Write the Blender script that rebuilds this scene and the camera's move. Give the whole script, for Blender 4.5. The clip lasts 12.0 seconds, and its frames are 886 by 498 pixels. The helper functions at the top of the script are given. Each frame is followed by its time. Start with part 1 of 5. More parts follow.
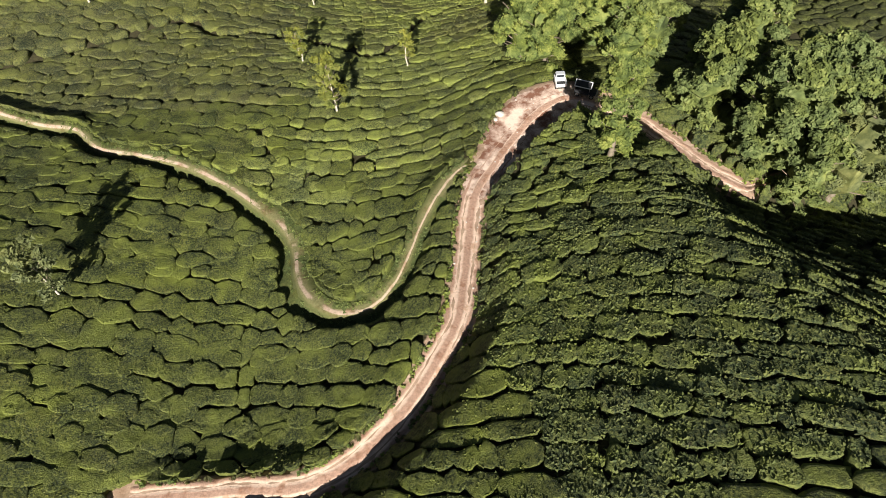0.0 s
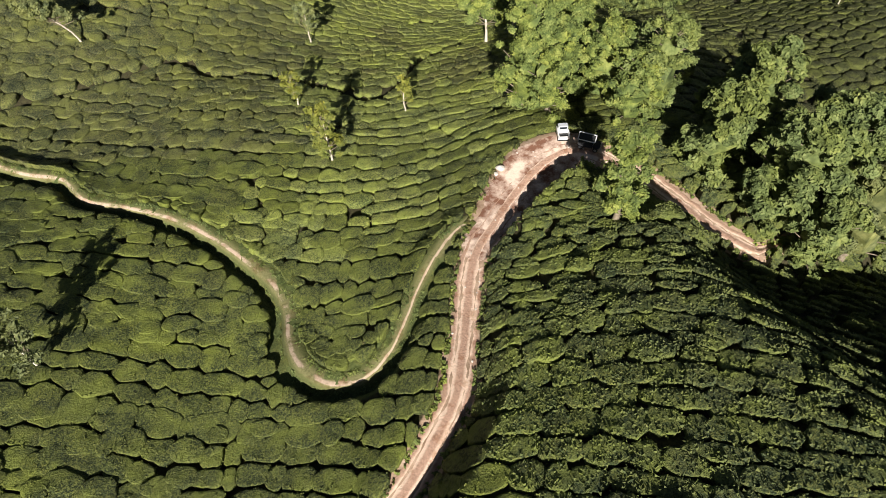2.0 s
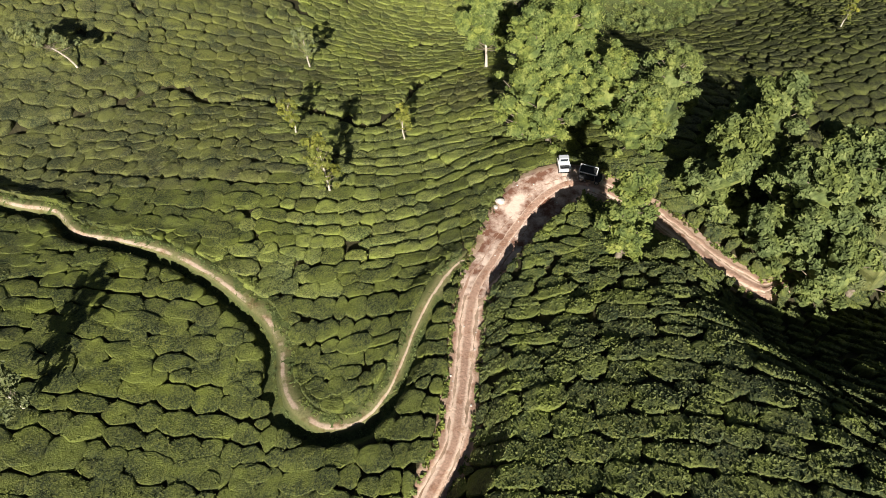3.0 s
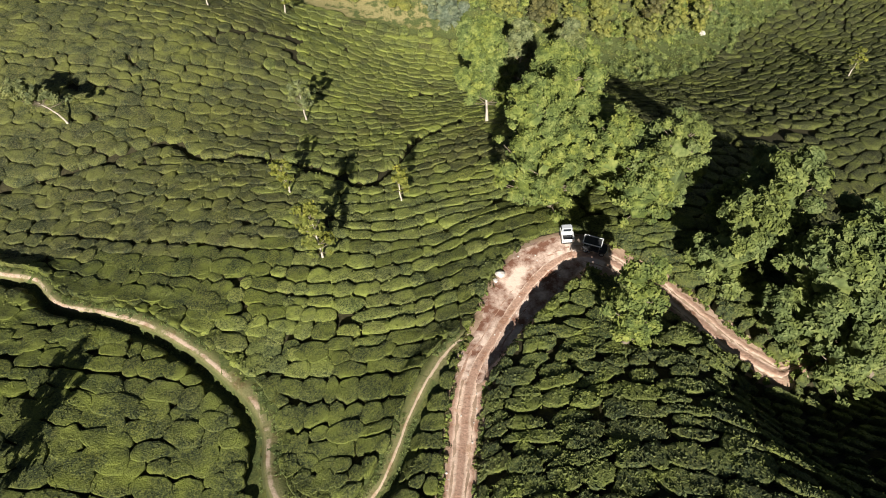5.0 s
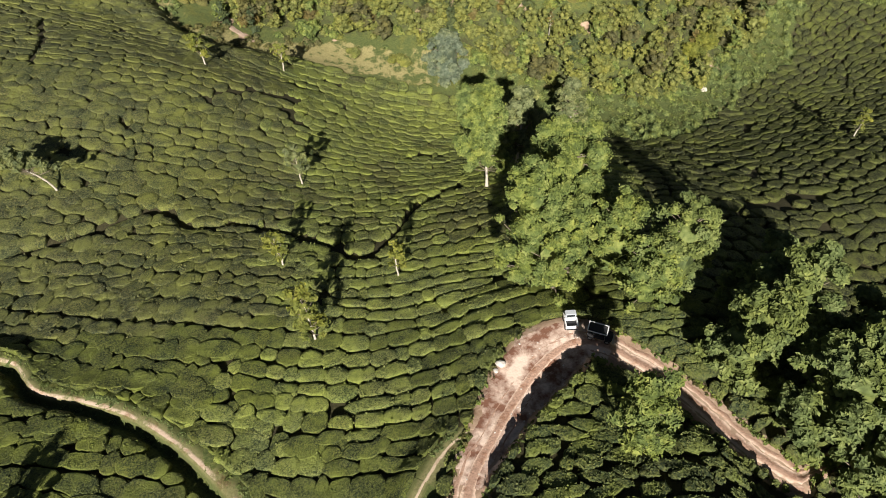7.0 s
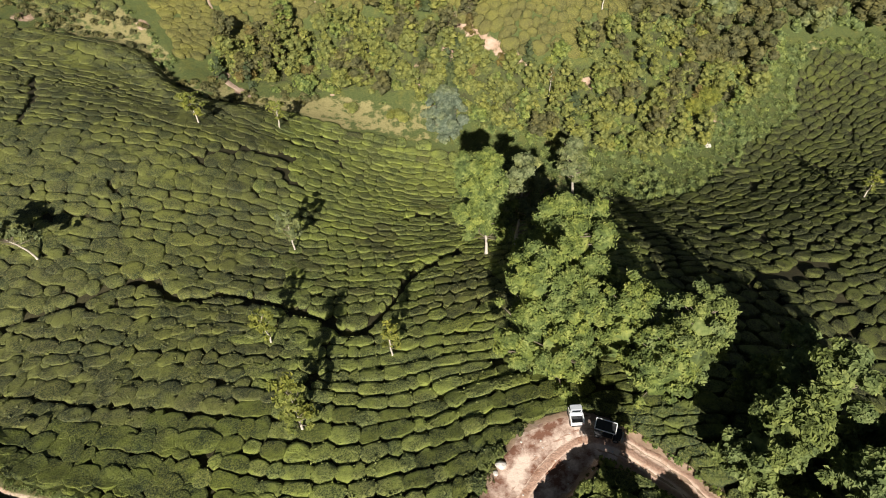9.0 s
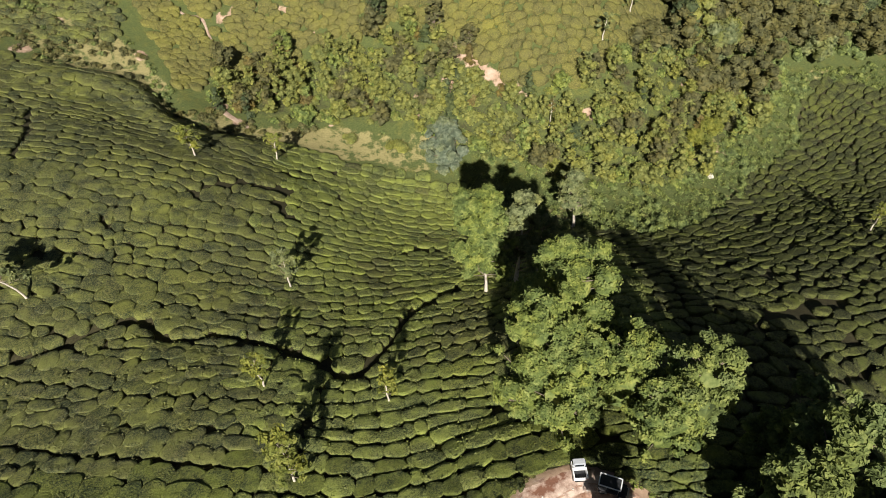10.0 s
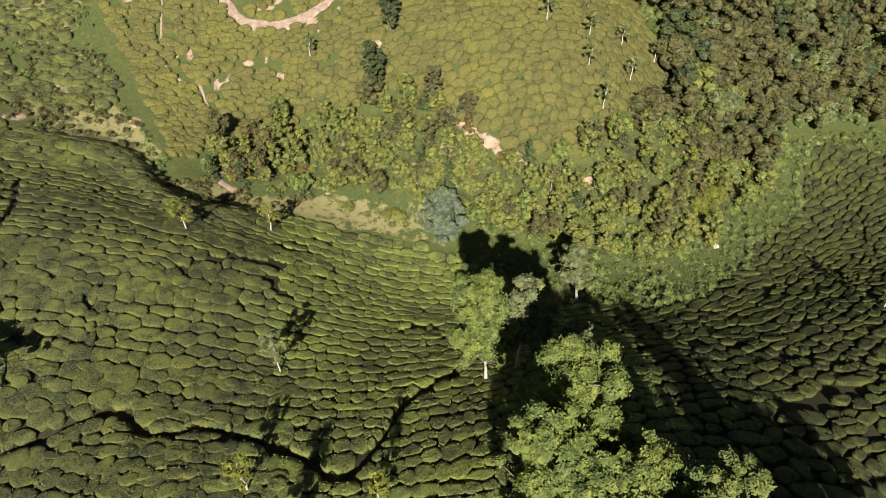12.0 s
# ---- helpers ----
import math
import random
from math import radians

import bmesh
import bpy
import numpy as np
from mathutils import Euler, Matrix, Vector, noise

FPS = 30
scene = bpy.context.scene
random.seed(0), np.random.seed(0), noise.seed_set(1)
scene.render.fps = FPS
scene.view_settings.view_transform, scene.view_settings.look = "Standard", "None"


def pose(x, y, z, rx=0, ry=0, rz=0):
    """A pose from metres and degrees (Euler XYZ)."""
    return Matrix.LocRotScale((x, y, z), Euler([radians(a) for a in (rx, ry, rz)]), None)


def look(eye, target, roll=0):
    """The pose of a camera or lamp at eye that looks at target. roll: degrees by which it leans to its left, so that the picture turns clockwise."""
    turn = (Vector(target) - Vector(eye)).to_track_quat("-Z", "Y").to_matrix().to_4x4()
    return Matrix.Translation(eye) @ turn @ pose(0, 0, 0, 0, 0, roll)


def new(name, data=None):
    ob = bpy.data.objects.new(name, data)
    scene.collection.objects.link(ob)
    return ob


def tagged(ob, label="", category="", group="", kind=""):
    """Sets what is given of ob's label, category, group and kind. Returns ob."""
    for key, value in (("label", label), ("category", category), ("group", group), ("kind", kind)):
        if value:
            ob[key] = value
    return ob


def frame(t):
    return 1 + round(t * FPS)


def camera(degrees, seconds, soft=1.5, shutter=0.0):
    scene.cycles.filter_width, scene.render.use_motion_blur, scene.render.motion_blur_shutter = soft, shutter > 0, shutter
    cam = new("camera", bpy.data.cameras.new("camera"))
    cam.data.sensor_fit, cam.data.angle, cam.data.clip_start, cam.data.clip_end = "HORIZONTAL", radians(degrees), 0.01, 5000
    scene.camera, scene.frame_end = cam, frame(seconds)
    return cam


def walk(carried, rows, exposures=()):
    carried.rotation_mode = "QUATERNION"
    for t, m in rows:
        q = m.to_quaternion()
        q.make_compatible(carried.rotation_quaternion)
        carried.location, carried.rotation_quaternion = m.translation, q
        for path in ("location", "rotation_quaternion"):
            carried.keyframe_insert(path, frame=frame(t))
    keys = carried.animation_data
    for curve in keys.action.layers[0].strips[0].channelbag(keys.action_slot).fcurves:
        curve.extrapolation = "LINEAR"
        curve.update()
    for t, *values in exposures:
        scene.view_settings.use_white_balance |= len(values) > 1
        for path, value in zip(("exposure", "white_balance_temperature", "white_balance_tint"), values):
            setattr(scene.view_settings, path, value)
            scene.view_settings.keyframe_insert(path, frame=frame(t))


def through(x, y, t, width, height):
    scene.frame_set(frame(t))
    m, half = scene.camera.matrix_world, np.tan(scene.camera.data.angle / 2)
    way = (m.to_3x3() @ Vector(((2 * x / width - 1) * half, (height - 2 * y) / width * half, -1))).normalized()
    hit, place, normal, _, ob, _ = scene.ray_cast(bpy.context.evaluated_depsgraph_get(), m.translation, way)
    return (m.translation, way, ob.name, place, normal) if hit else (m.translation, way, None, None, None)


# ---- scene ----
import collections
cam = camera(65.2, 12.0, soft=0.65)
PATH = [
    (0, (0.117, -0.134, 64.165), (0.314, 0.947, 62.495), 0.0),
    (0.5, (0.548, 1.403, 64.154), (0.743, 2.492, 62.487), -0.1),
    (1, (0.835, 2.971, 64.25), (1.033, 4.067, 62.589), 0.0),
    (1.5, (1.27, 4.588, 64.366), (1.468, 5.691, 62.709), -0.0),
    (2, (1.552, 6.205, 64.539), (1.753, 7.316, 62.888), 0.1),
    (2.5, (2.009, 7.746, 64.668), (2.21, 8.871, 63.026), -0.0),
    (3, (2.407, 9.297, 64.81), (2.609, 10.434, 63.178), -0.0),
    (5, (4.292, 15.766, 64.785), (4.495, 16.967, 63.199), -0.3),
    (5.5, (4.758, 17.404, 65.004), (4.962, 18.624, 63.433), -0.4),
    (6, (5.062, 19.022, 65.103), (5.271, 20.262, 63.549), -0.3),
    (6.5, (5.445, 20.612, 65.293), (5.655, 21.872, 63.755), -0.3),
    (7, (5.719, 22.29, 65.597), (5.934, 23.567, 64.073), -0.2),
    (9, (7.409, 29.373, 65.67), (7.635, 30.726, 64.214), -0.1),
    (9.5, (7.914, 31.022, 65.646), (8.141, 32.395, 64.211), -0.1),
    (10, (8.366, 32.718, 65.686), (8.596, 34.115, 64.274), -0.2),
    (10.5, (8.664, 34.433, 65.85), (8.899, 35.854, 64.462), -0.1),
    (11, (9.071, 36.165, 66.011), (9.309, 37.61, 64.649), -0.1),
    (11.5, (9.472, 37.88, 66.197), (9.714, 39.347, 64.86), -0.1),
    (12, (9.914, 39.585, 66.406), (10.159, 41.075, 65.095), -0.1),
]
walk(cam, [(t, look(eye, target, roll)) for t, eye, target, roll in PATH], exposures=[(0, 0.92), (3.5, 0.86), (7, 0.75), (10, 0.70), (12, 0.72)])

# ---- sky and sun ----
SUN_ELEVATION, SUN_AZIMUTH = radians(34.5), radians(192.0)   # azimuth clockwise from +y
world = bpy.data.worlds.new("world")
scene.world = world
world.use_nodes = True
wn = world.node_tree
sky = wn.nodes.new("ShaderNodeTexSky")
sky.sky_type, sky.sun_disc = "NISHITA", False
sky.sun_elevation, sky.sun_rotation = SUN_ELEVATION, SUN_AZIMUTH
wn.links.new(sky.outputs[0], wn.nodes["Background"].inputs[0])
wn.nodes["Background"].inputs[1].default_value = 0.017
sun = new("sun", bpy.data.lights.new("sun", "SUN"))
sun.data.energy, sun.data.angle, sun.data.color = 5.0, radians(0.53), (1.0, 0.95, 0.88)
to_sun = Vector((math.sin(SUN_AZIMUTH) * math.cos(SUN_ELEVATION), math.cos(SUN_AZIMUTH) * math.cos(SUN_ELEVATION), math.sin(SUN_ELEVATION)))
sun.matrix_world = look(to_sun * 300, (0, 0, 0))


# ---- materials ----
def shader(name, rough=0.8):
    m = bpy.data.materials.new(name)
    m.use_nodes = True
    nt = m.node_tree
    bsdf = nt.nodes["Principled BSDF"]
    bsdf.inputs["Roughness"].default_value = rough
    bsdf.inputs["Specular IOR Level"].default_value = 0.25
    return m, nt, bsdf


def node(nt, kind, **inputs):
    n = nt.nodes.new(kind)
    for key, value in inputs.items():
        n.inputs[key.replace("_", " ")].default_value = value
    return n


def coords(nt):
    return nt.nodes.new("ShaderNodeNewGeometry").outputs["Position"]


def noise_of(nt, vec, scale, detail=4.0, rough=0.6):
    n = node(nt, "ShaderNodeTexNoise", Scale=scale, Detail=detail, Roughness=rough)
    nt.links.new(vec, n.inputs["Vector"])
    return n.outputs["Fac"]


def ramp_of(nt, fac, stops):
    r = nt.nodes.new("ShaderNodeValToRGB")
    while len(r.color_ramp.elements) < len(stops):
        r.color_ramp.elements.new(0.5)
    for e, (at, c) in zip(r.color_ramp.elements, stops):
        e.position, e.color = at, (*c, 1.0)
    nt.links.new(fac, r.inputs[0])
    return r.outputs[0]


def mix_of(nt, fac, a, b, mode="MIX"):
    m = nt.nodes.new("ShaderNodeMix")
    m.data_type, m.blend_type = "RGBA", mode
    for sock, val in ((m.inputs[0], fac), (m.inputs[6], a), (m.inputs[7], b)):
        if isinstance(val, (int, float)):
            sock.default_value = val
        elif isinstance(val, tuple):
            sock.default_value = (*val, 1.0)
        else:
            nt.links.new(val, sock)
    return m.outputs[2]


def step_of(nt, value, low, high):
    r = nt.nodes.new("ShaderNodeMapRange")
    r.interpolation_type = "SMOOTHSTEP"
    nt.links.new(value, r.inputs[0])
    r.inputs[1].default_value, r.inputs[2].default_value = low, high
    return r.outputs[0]


def bump_of(nt, bsdf, height, strength, distance):
    b = node(nt, "ShaderNodeBump", Strength=strength, Distance=distance)
    nt.links.new(height, b.inputs["Height"])
    nt.links.new(b.outputs[0], bsdf.inputs["Normal"])


def attribute(nt, name):
    a = nt.nodes.new("ShaderNodeAttribute")
    a.attribute_name = name
    return a.outputs["Fac"]


def island_random(nt):
    return nt.nodes.new("ShaderNodeNewGeometry").outputs["Random Per Island"]


def tea_colour(nt, p, base, bright, brown, patchy=1.0):
    """Flushes of young shoots, duller plots and woody patches, from the size of a bush to that of a field."""
    patch = noise_of(nt, p, 0.36, 4.0, 0.62)
    field = noise_of(nt, p, 0.06, 2.0, 0.5)
    plain = base
    col = mix_of(nt, step_of(nt, patch, 0.40, 0.72), base, mix_of(nt, 0.85, base, mix_of(nt, 1.0, bright, (1.12, 1.22, 0.82), "MULTIPLY")))
    col = mix_of(nt, step_of(nt, patch, 0.50, 0.28), col, mix_of(nt, 1.0, col, (0.72, 0.76, 0.78), "MULTIPLY"))
    col = mix_of(nt, patchy, plain, col)
    col = mix_of(nt, step_of(nt, field, 0.42, 0.7), col, mix_of(nt, 1.0, col, (1.15, 1.15, 0.98), "MULTIPLY"))
    wood = noise_of(nt, p, 0.8, 5.0, 0.75)
    return mix_of(nt, step_of(nt, wood, 0.64, 0.76), col, mix_of(nt, 0.55, col, brown))


def tea_material(name, dark, mid, bright, brown=(0.12, 0.09, 0.05), patchy=1.0):
    """The body of a plucked tea bush: dense small leaves over twigs."""
    m, nt, bsdf = shader(name, 0.7)
    p = coords(nt)
    cells = node(nt, "ShaderNodeTexVoronoi", Scale=5.5)
    nt.links.new(p, cells.inputs["Vector"])
    mixed = nt.nodes.new("ShaderNodeMath")
    mixed.operation = "MULTIPLY_ADD"
    nt.links.new(cells.outputs["Color"], mixed.inputs[0])
    mixed.inputs[1].default_value = 0.30
    nt.links.new(noise_of(nt, p, 4.5, 3.0, 0.9), mixed.inputs[2])
    leaf = mixed.outputs[0]
    base = ramp_of(nt, leaf, [(0.52, tuple(v * 0.65 for v in dark)), (0.66, mid), (0.78, bright)])
    tint = ramp_of(nt, island_random(nt), [(0.0, (0.70, 0.76, 0.78)), (0.35, (0.98, 0.93, 0.92)), (0.7, (0.98, 1.02, 0.95)), (1.0, (1.24, 1.20, 0.92))])
    col = tea_colour(nt, p, mix_of(nt, 0.8 * patchy, base, tint, "MULTIPLY"), bright, brown, patchy)
    nt.links.new(col, bsdf.inputs["Base Color"])
    bump_of(nt, bsdf, leaf, 1.0, 0.30)
    return m


def shoot_material(name, dark, mid, bright, brown=(0.14, 0.10, 0.06)):
    """Single tea leaves and shoots, thin enough to let some light through."""
    m, nt, bsdf = shader(name, 0.7)
    p = coords(nt)
    base = ramp_of(nt, island_random(nt), [(0.0, dark), (0.45, mid), (1.0, bright)])
    col = tea_colour(nt, p, base, bright, brown)
    nt.links.new(col, bsdf.inputs["Base Color"])
    t = nt.nodes.new("ShaderNodeBsdfTranslucent")
    nt.links.new(col, t.inputs["Color"])
    mx = node(nt, "ShaderNodeMixShader", Fac=0.25)
    nt.links.new(bsdf.outputs[0], mx.inputs[1])
    nt.links.new(t.outputs[0], mx.inputs[2])
    nt.links.new(mx.outputs[0], nt.nodes["Material Output"].inputs[0])
    return m


def leaf_material(name, dark, mid, bright, through=0.25):
    m, nt, bsdf = shader(name, 0.68)
    p = coords(nt)
    tuft = nt.nodes.new("ShaderNodeMath")
    tuft.operation = "MULTIPLY_ADD"
    nt.links.new(island_random(nt), tuft.inputs[0])
    tuft.inputs[1].default_value = 0.34
    part = nt.nodes.new("ShaderNodeMath")
    part.operation = "MULTIPLY"
    nt.links.new(step_of(nt, noise_of(nt, p, 0.9, 3.0), 0.30, 0.70), part.inputs[0])
    part.inputs[1].default_value = 0.66
    nt.links.new(part.outputs[0], tuft.inputs[2])
    col = ramp_of(nt, tuft.outputs[0], [(0.0, dark), (0.5, mid), (1.0, bright)])
    col = mix_of(nt, step_of(nt, noise_of(nt, p, 0.25, 2.0), 0.35, 0.7), col, mix_of(nt, 1.0, col, (1.25, 1.16, 0.85), "MULTIPLY"))
    nt.links.new(col, bsdf.inputs["Base Color"])
    bump_of(nt, bsdf, noise_of(nt, p, 3.2, 4.0, 0.8), 0.6, 0.22)
    t = nt.nodes.new("ShaderNodeBsdfTranslucent")
    nt.links.new(col, t.inputs["Color"])
    mx = node(nt, "ShaderNodeMixShader", Fac=through)
    nt.links.new(bsdf.outputs[0], mx.inputs[1])
    nt.links.new(t.outputs[0], mx.inputs[2])
    nt.links.new(mx.outputs[0], nt.nodes["Material Output"].inputs[0])
    return m


def plain_material(name, a, b, scale, rough=0.8, bump=0.3, dist=0.03, metal=0.0, low=0.3, high=0.7):
    m, nt, bsdf = shader(name, rough)
    p = coords(nt)
    n = noise_of(nt, p, scale, 5.0, 0.65)
    nt.links.new(ramp_of(nt, n, [(low, a), (high, b)]), bsdf.inputs["Base Color"])
    bsdf.inputs["Metallic"].default_value = metal
    if bump:
        bump_of(nt, bsdf, noise_of(nt, p, scale * 4, 4.0), bump, dist)
    return m


def ground_material():
    """Undergrowth soil; meadow grass, dry grass and bare earth by painted zones with ragged borders."""
    m, nt, bsdf = shader("ground_cover", 0.95)
    p = coords(nt)
    fine, mid, big = noise_of(nt, p, 3.0, 5.0, 0.7), noise_of(nt, p, 0.5, 5.0, 0.65), noise_of(nt, p, 0.09, 3.0)
    soil = ramp_of(nt, fine, [(0.3, (0.030, 0.024, 0.014)), (0.55, (0.055, 0.050, 0.022)), (0.75, (0.085, 0.075, 0.035))])
    grass = ramp_of(nt, fine, [(0.25, (0.034, 0.046, 0.014)), (0.5, (0.080, 0.100, 0.030)), (0.78, (0.150, 0.160, 0.056))])
    grass = mix_of(nt, step_of(nt, mid, 0.45, 0.7), grass, mix_of(nt, 1.0, grass, (1.35, 1.15, 0.95), "MULTIPLY"))
    dry = ramp_of(nt, fine, [(0.25, (0.17, 0.15, 0.055)), (0.5, (0.27, 0.235, 0.10)), (0.8, (0.38, 0.33, 0.16))])
    earth = ramp_of(nt, mid, [(0.3, (0.25, 0.16, 0.10)), (0.55, (0.43, 0.30, 0.21)), (0.8, (0.60, 0.46, 0.36))])

    def zone(name, width=0.35):
        a = nt.nodes.new("ShaderNodeMath")
        a.operation = "MULTIPLY_ADD"
        nt.links.new(mid, a.inputs[0])
        a.inputs[1].default_value = width * 2
        nt.links.new(attribute(nt, name), a.inputs[2])
        return step_of(nt, a.outputs[0], 0.40 + width, 0.62 + width)

    col = mix_of(nt, zone("grass"), soil, grass)
    col = mix_of(nt, zone("dry", 0.7), col, dry)
    col = mix_of(nt, zone("earth", 0.55), col, earth)
    nt.links.new(col, bsdf.inputs["Base Color"])
    bump_of(nt, bsdf, fine, 0.8, 0.15)
    return m


def track_material(name, rut_at, rut_width, rut_col, bed, verge, moss, worn=(0.0, 0.1)):
    """Beaten earth: two pale wheel ruts (or one footworn line), a darker crown and weedy verges."""
    m, nt, bsdf = shader(name, 0.95)
    p = coords(nt)
    fine, mid = noise_of(nt, p, 4.0, 6.0, 0.7), noise_of(nt, p, 0.8, 4.0, 0.6)
    across = attribute(nt, "across")
    wob = nt.nodes.new("ShaderNodeMath")
    wob.operation = "MULTIPLY_ADD"
    nt.links.new(mid, wob.inputs[0])
    wob.inputs[1].default_value = 0.3
    sh = nt.nodes.new("ShaderNodeMath")
    sh.operation = "SUBTRACT"
    nt.links.new(across, sh.inputs[0])
    sh.inputs[1].default_value = 0.15
    nt.links.new(sh.outputs[0], wob.inputs[2])
    ab = nt.nodes.new("ShaderNodeMath")
    ab.operation = "ABSOLUTE"
    nt.links.new(wob.outputs[0], ab.inputs[0])
    d1 = nt.nodes.new("ShaderNodeMath")
    d1.operation = "SUBTRACT"
    nt.links.new(ab.outputs[0], d1.inputs[0])
    d1.inputs[1].default_value = rut_at
    d2 = nt.nodes.new("ShaderNodeMath")
    d2.operation = "ABSOLUTE"
    nt.links.new(d1.outputs[0], d2.inputs[0])
    ground = ramp_of(nt, fine, [(0.30, tuple(v * 0.65 for v in bed)), (0.52, bed), (0.72, tuple(min(1, v * 1.25) for v in bed))])
    ruts = ramp_of(nt, fine, [(0.25, tuple(v * 0.75 for v in rut_col)), (0.6, rut_col)])
    faint = nt.nodes.new("ShaderNodeMath")
    faint.operation = "MULTIPLY"
    nt.links.new(step_of(nt, d2.outputs[0], rut_width, rut_width * 0.35), faint.inputs[0])
    nt.links.new(step_of(nt, noise_of(nt, p, 0.35, 5.0, 0.7), *worn), faint.inputs[1])
    col = mix_of(nt, faint.outputs[0], ground, ruts)
    col = mix_of(nt, step_of(nt, mid, 0.50, 0.68), col, mix_of(nt, 1.0, col, (0.72, 0.62, 0.55), "MULTIPLY"))
    edge = nt.nodes.new("ShaderNodeMath")
    edge.operation = "ADD"
    nt.links.new(ab.outputs[0], edge.inputs[0])
    nt.links.new(fine, edge.inputs[1])
    side = ramp_of(nt, fine, [(0.3, tuple(v * 0.6 for v in verge)), (0.7, verge)])
    col = mix_of(nt, step_of(nt, edge.outputs[0], moss, moss + 0.35), col, side)
    nt.links.new(col, bsdf.inputs["Base Color"])
    bump_of(nt, bsdf, fine, 0.9, 0.12)
    return m


M_GROUND = ground_material()
M_ROAD = track_material("road_earth", 0.40, 0.26, (0.78, 0.585, 0.45), (0.45, 0.285, 0.205), (0.26, 0.17, 0.105), 1.22)
M_PATH = track_material("footpath_earth", 0.0, 0.28, (0.51, 0.385, 0.285), (0.185, 0.175, 0.075), (0.125, 0.135, 0.045), 0.85, (0.38, 0.54))
M_PATH_WORN = track_material("footpath_worn_line", 0.0, 0.17, (0.58, 0.45, 0.32), (0.185, 0.175, 0.075), (0.125, 0.135, 0.045), 0.85, (0.10, 0.30))
M_TEA = tea_material("tea_leaves", (0.042, 0.058, 0.023), (0.095, 0.112, 0.035), (0.185, 0.196, 0.057))
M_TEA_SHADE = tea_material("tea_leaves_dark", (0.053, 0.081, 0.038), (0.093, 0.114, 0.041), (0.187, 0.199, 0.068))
M_TEA_FAR = tea_material("tea_leaves_far", (0.126, 0.136, 0.050), (0.163, 0.152, 0.048), (0.247, 0.217, 0.069), patchy=0.45)
M_SHOOT = shoot_material("tea_shoots", (0.053, 0.071, 0.024), (0.107, 0.121, 0.036), (0.137, 0.142, 0.041))
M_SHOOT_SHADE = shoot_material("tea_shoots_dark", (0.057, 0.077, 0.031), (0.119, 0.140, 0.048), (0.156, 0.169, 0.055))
# Yellow-green tea, its base colour raised to carry the canopy's scattered sunlight.
M_TEA_FLUSH_LIT = tea_material("tea_leaves_flush_lit", (0.071, 0.094, 0.033), (0.172, 0.197, 0.065), (0.282, 0.295, 0.095))
M_SHOOT_FLUSH_LIT = shoot_material("tea_shoots_flush_lit", (0.111, 0.125, 0.041), (0.178, 0.195, 0.063), (0.197, 0.209, 0.067))
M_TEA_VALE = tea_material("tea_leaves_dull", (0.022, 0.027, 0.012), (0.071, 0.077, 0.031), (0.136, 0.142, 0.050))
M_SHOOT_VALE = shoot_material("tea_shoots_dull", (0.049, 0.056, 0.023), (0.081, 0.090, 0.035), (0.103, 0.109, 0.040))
M_TEA_LOW = tea_material("tea_leaves_low", (0.058, 0.076, 0.036), (0.106, 0.115, 0.047), (0.208, 0.203, 0.078))
M_SHOOT_LOW = shoot_material("tea_shoots_low", (0.082, 0.092, 0.039), (0.126, 0.128, 0.050), (0.140, 0.136, 0.054))
M_SHOOT_FAR = shoot_material("tea_shoots_far", (0.101, 0.097, 0.034), (0.153, 0.140, 0.045), (0.190, 0.165, 0.055))
M_OAK = leaf_material("broad_leaves", (0.046, 0.070, 0.022), (0.152, 0.199, 0.055), (0.319, 0.355, 0.108))
M_GREY = leaf_material("grey_green_leaves", (0.053, 0.072, 0.033), (0.154, 0.179, 0.076), (0.283, 0.306, 0.142))
M_GROVE = leaf_material("dull_broad_leaves", (0.043, 0.060, 0.022), (0.134, 0.175, 0.058), (0.270, 0.312, 0.116))
M_YOUNG = leaf_material("young_leaves", (0.084, 0.106, 0.023), (0.174, 0.194, 0.041), (0.300, 0.302, 0.073))
M_BLUE = leaf_material("blue_green_leaves", (0.055, 0.075, 0.046), (0.125, 0.155, 0.100), (0.21, 0.24, 0.16), 0.15)
M_SCRUB = leaf_material("scrub_leaves", (0.085, 0.101, 0.030), (0.179, 0.198, 0.056), (0.317, 0.319, 0.105))
M_DULL = leaf_material("dull_leaves", (0.050, 0.053, 0.024), (0.112, 0.112, 0.046), (0.190, 0.178, 0.078))
M_RUST = leaf_material("rusty_leaves", (0.080, 0.066, 0.024), (0.150, 0.122, 0.042), (0.23, 0.19, 0.068))
M_PINE = leaf_material("dark_leaves", (0.026, 0.040, 0.018), (0.058, 0.078, 0.032), (0.105, 0.125, 0.054), 0.1)
M_BARK = plain_material("pale_bark", (0.36, 0.31, 0.24), (0.66, 0.60, 0.50), 3.0, 0.85, 0.4, 0.02)
M_LIMB = plain_material("grey_brown_bark", (0.14, 0.11, 0.075), (0.30, 0.25, 0.18), 3.0, 0.9, 0.4, 0.02)
M_BROWN_BARK = plain_material("brown_bark", (0.10, 0.075, 0.05), (0.22, 0.17, 0.12), 3.0, 0.9, 0.5, 0.03)
M_TROD = plain_material("trodden_pale_earth", (0.20, 0.095, 0.06), (0.72, 0.56, 0.45), 0.42, 0.95, 0.9, 0.10, low=0.40, high=0.60)
M_TRAIL = plain_material("trail_earth", (0.22, 0.15, 0.10), (0.48, 0.36, 0.28), 0.7, 0.95, 0.8, 0.10)
M_STONE = plain_material("pale_stone", (0.42, 0.38, 0.33), (0.72, 0.67, 0.60), 2.0, 0.85, 0.5, 0.05)


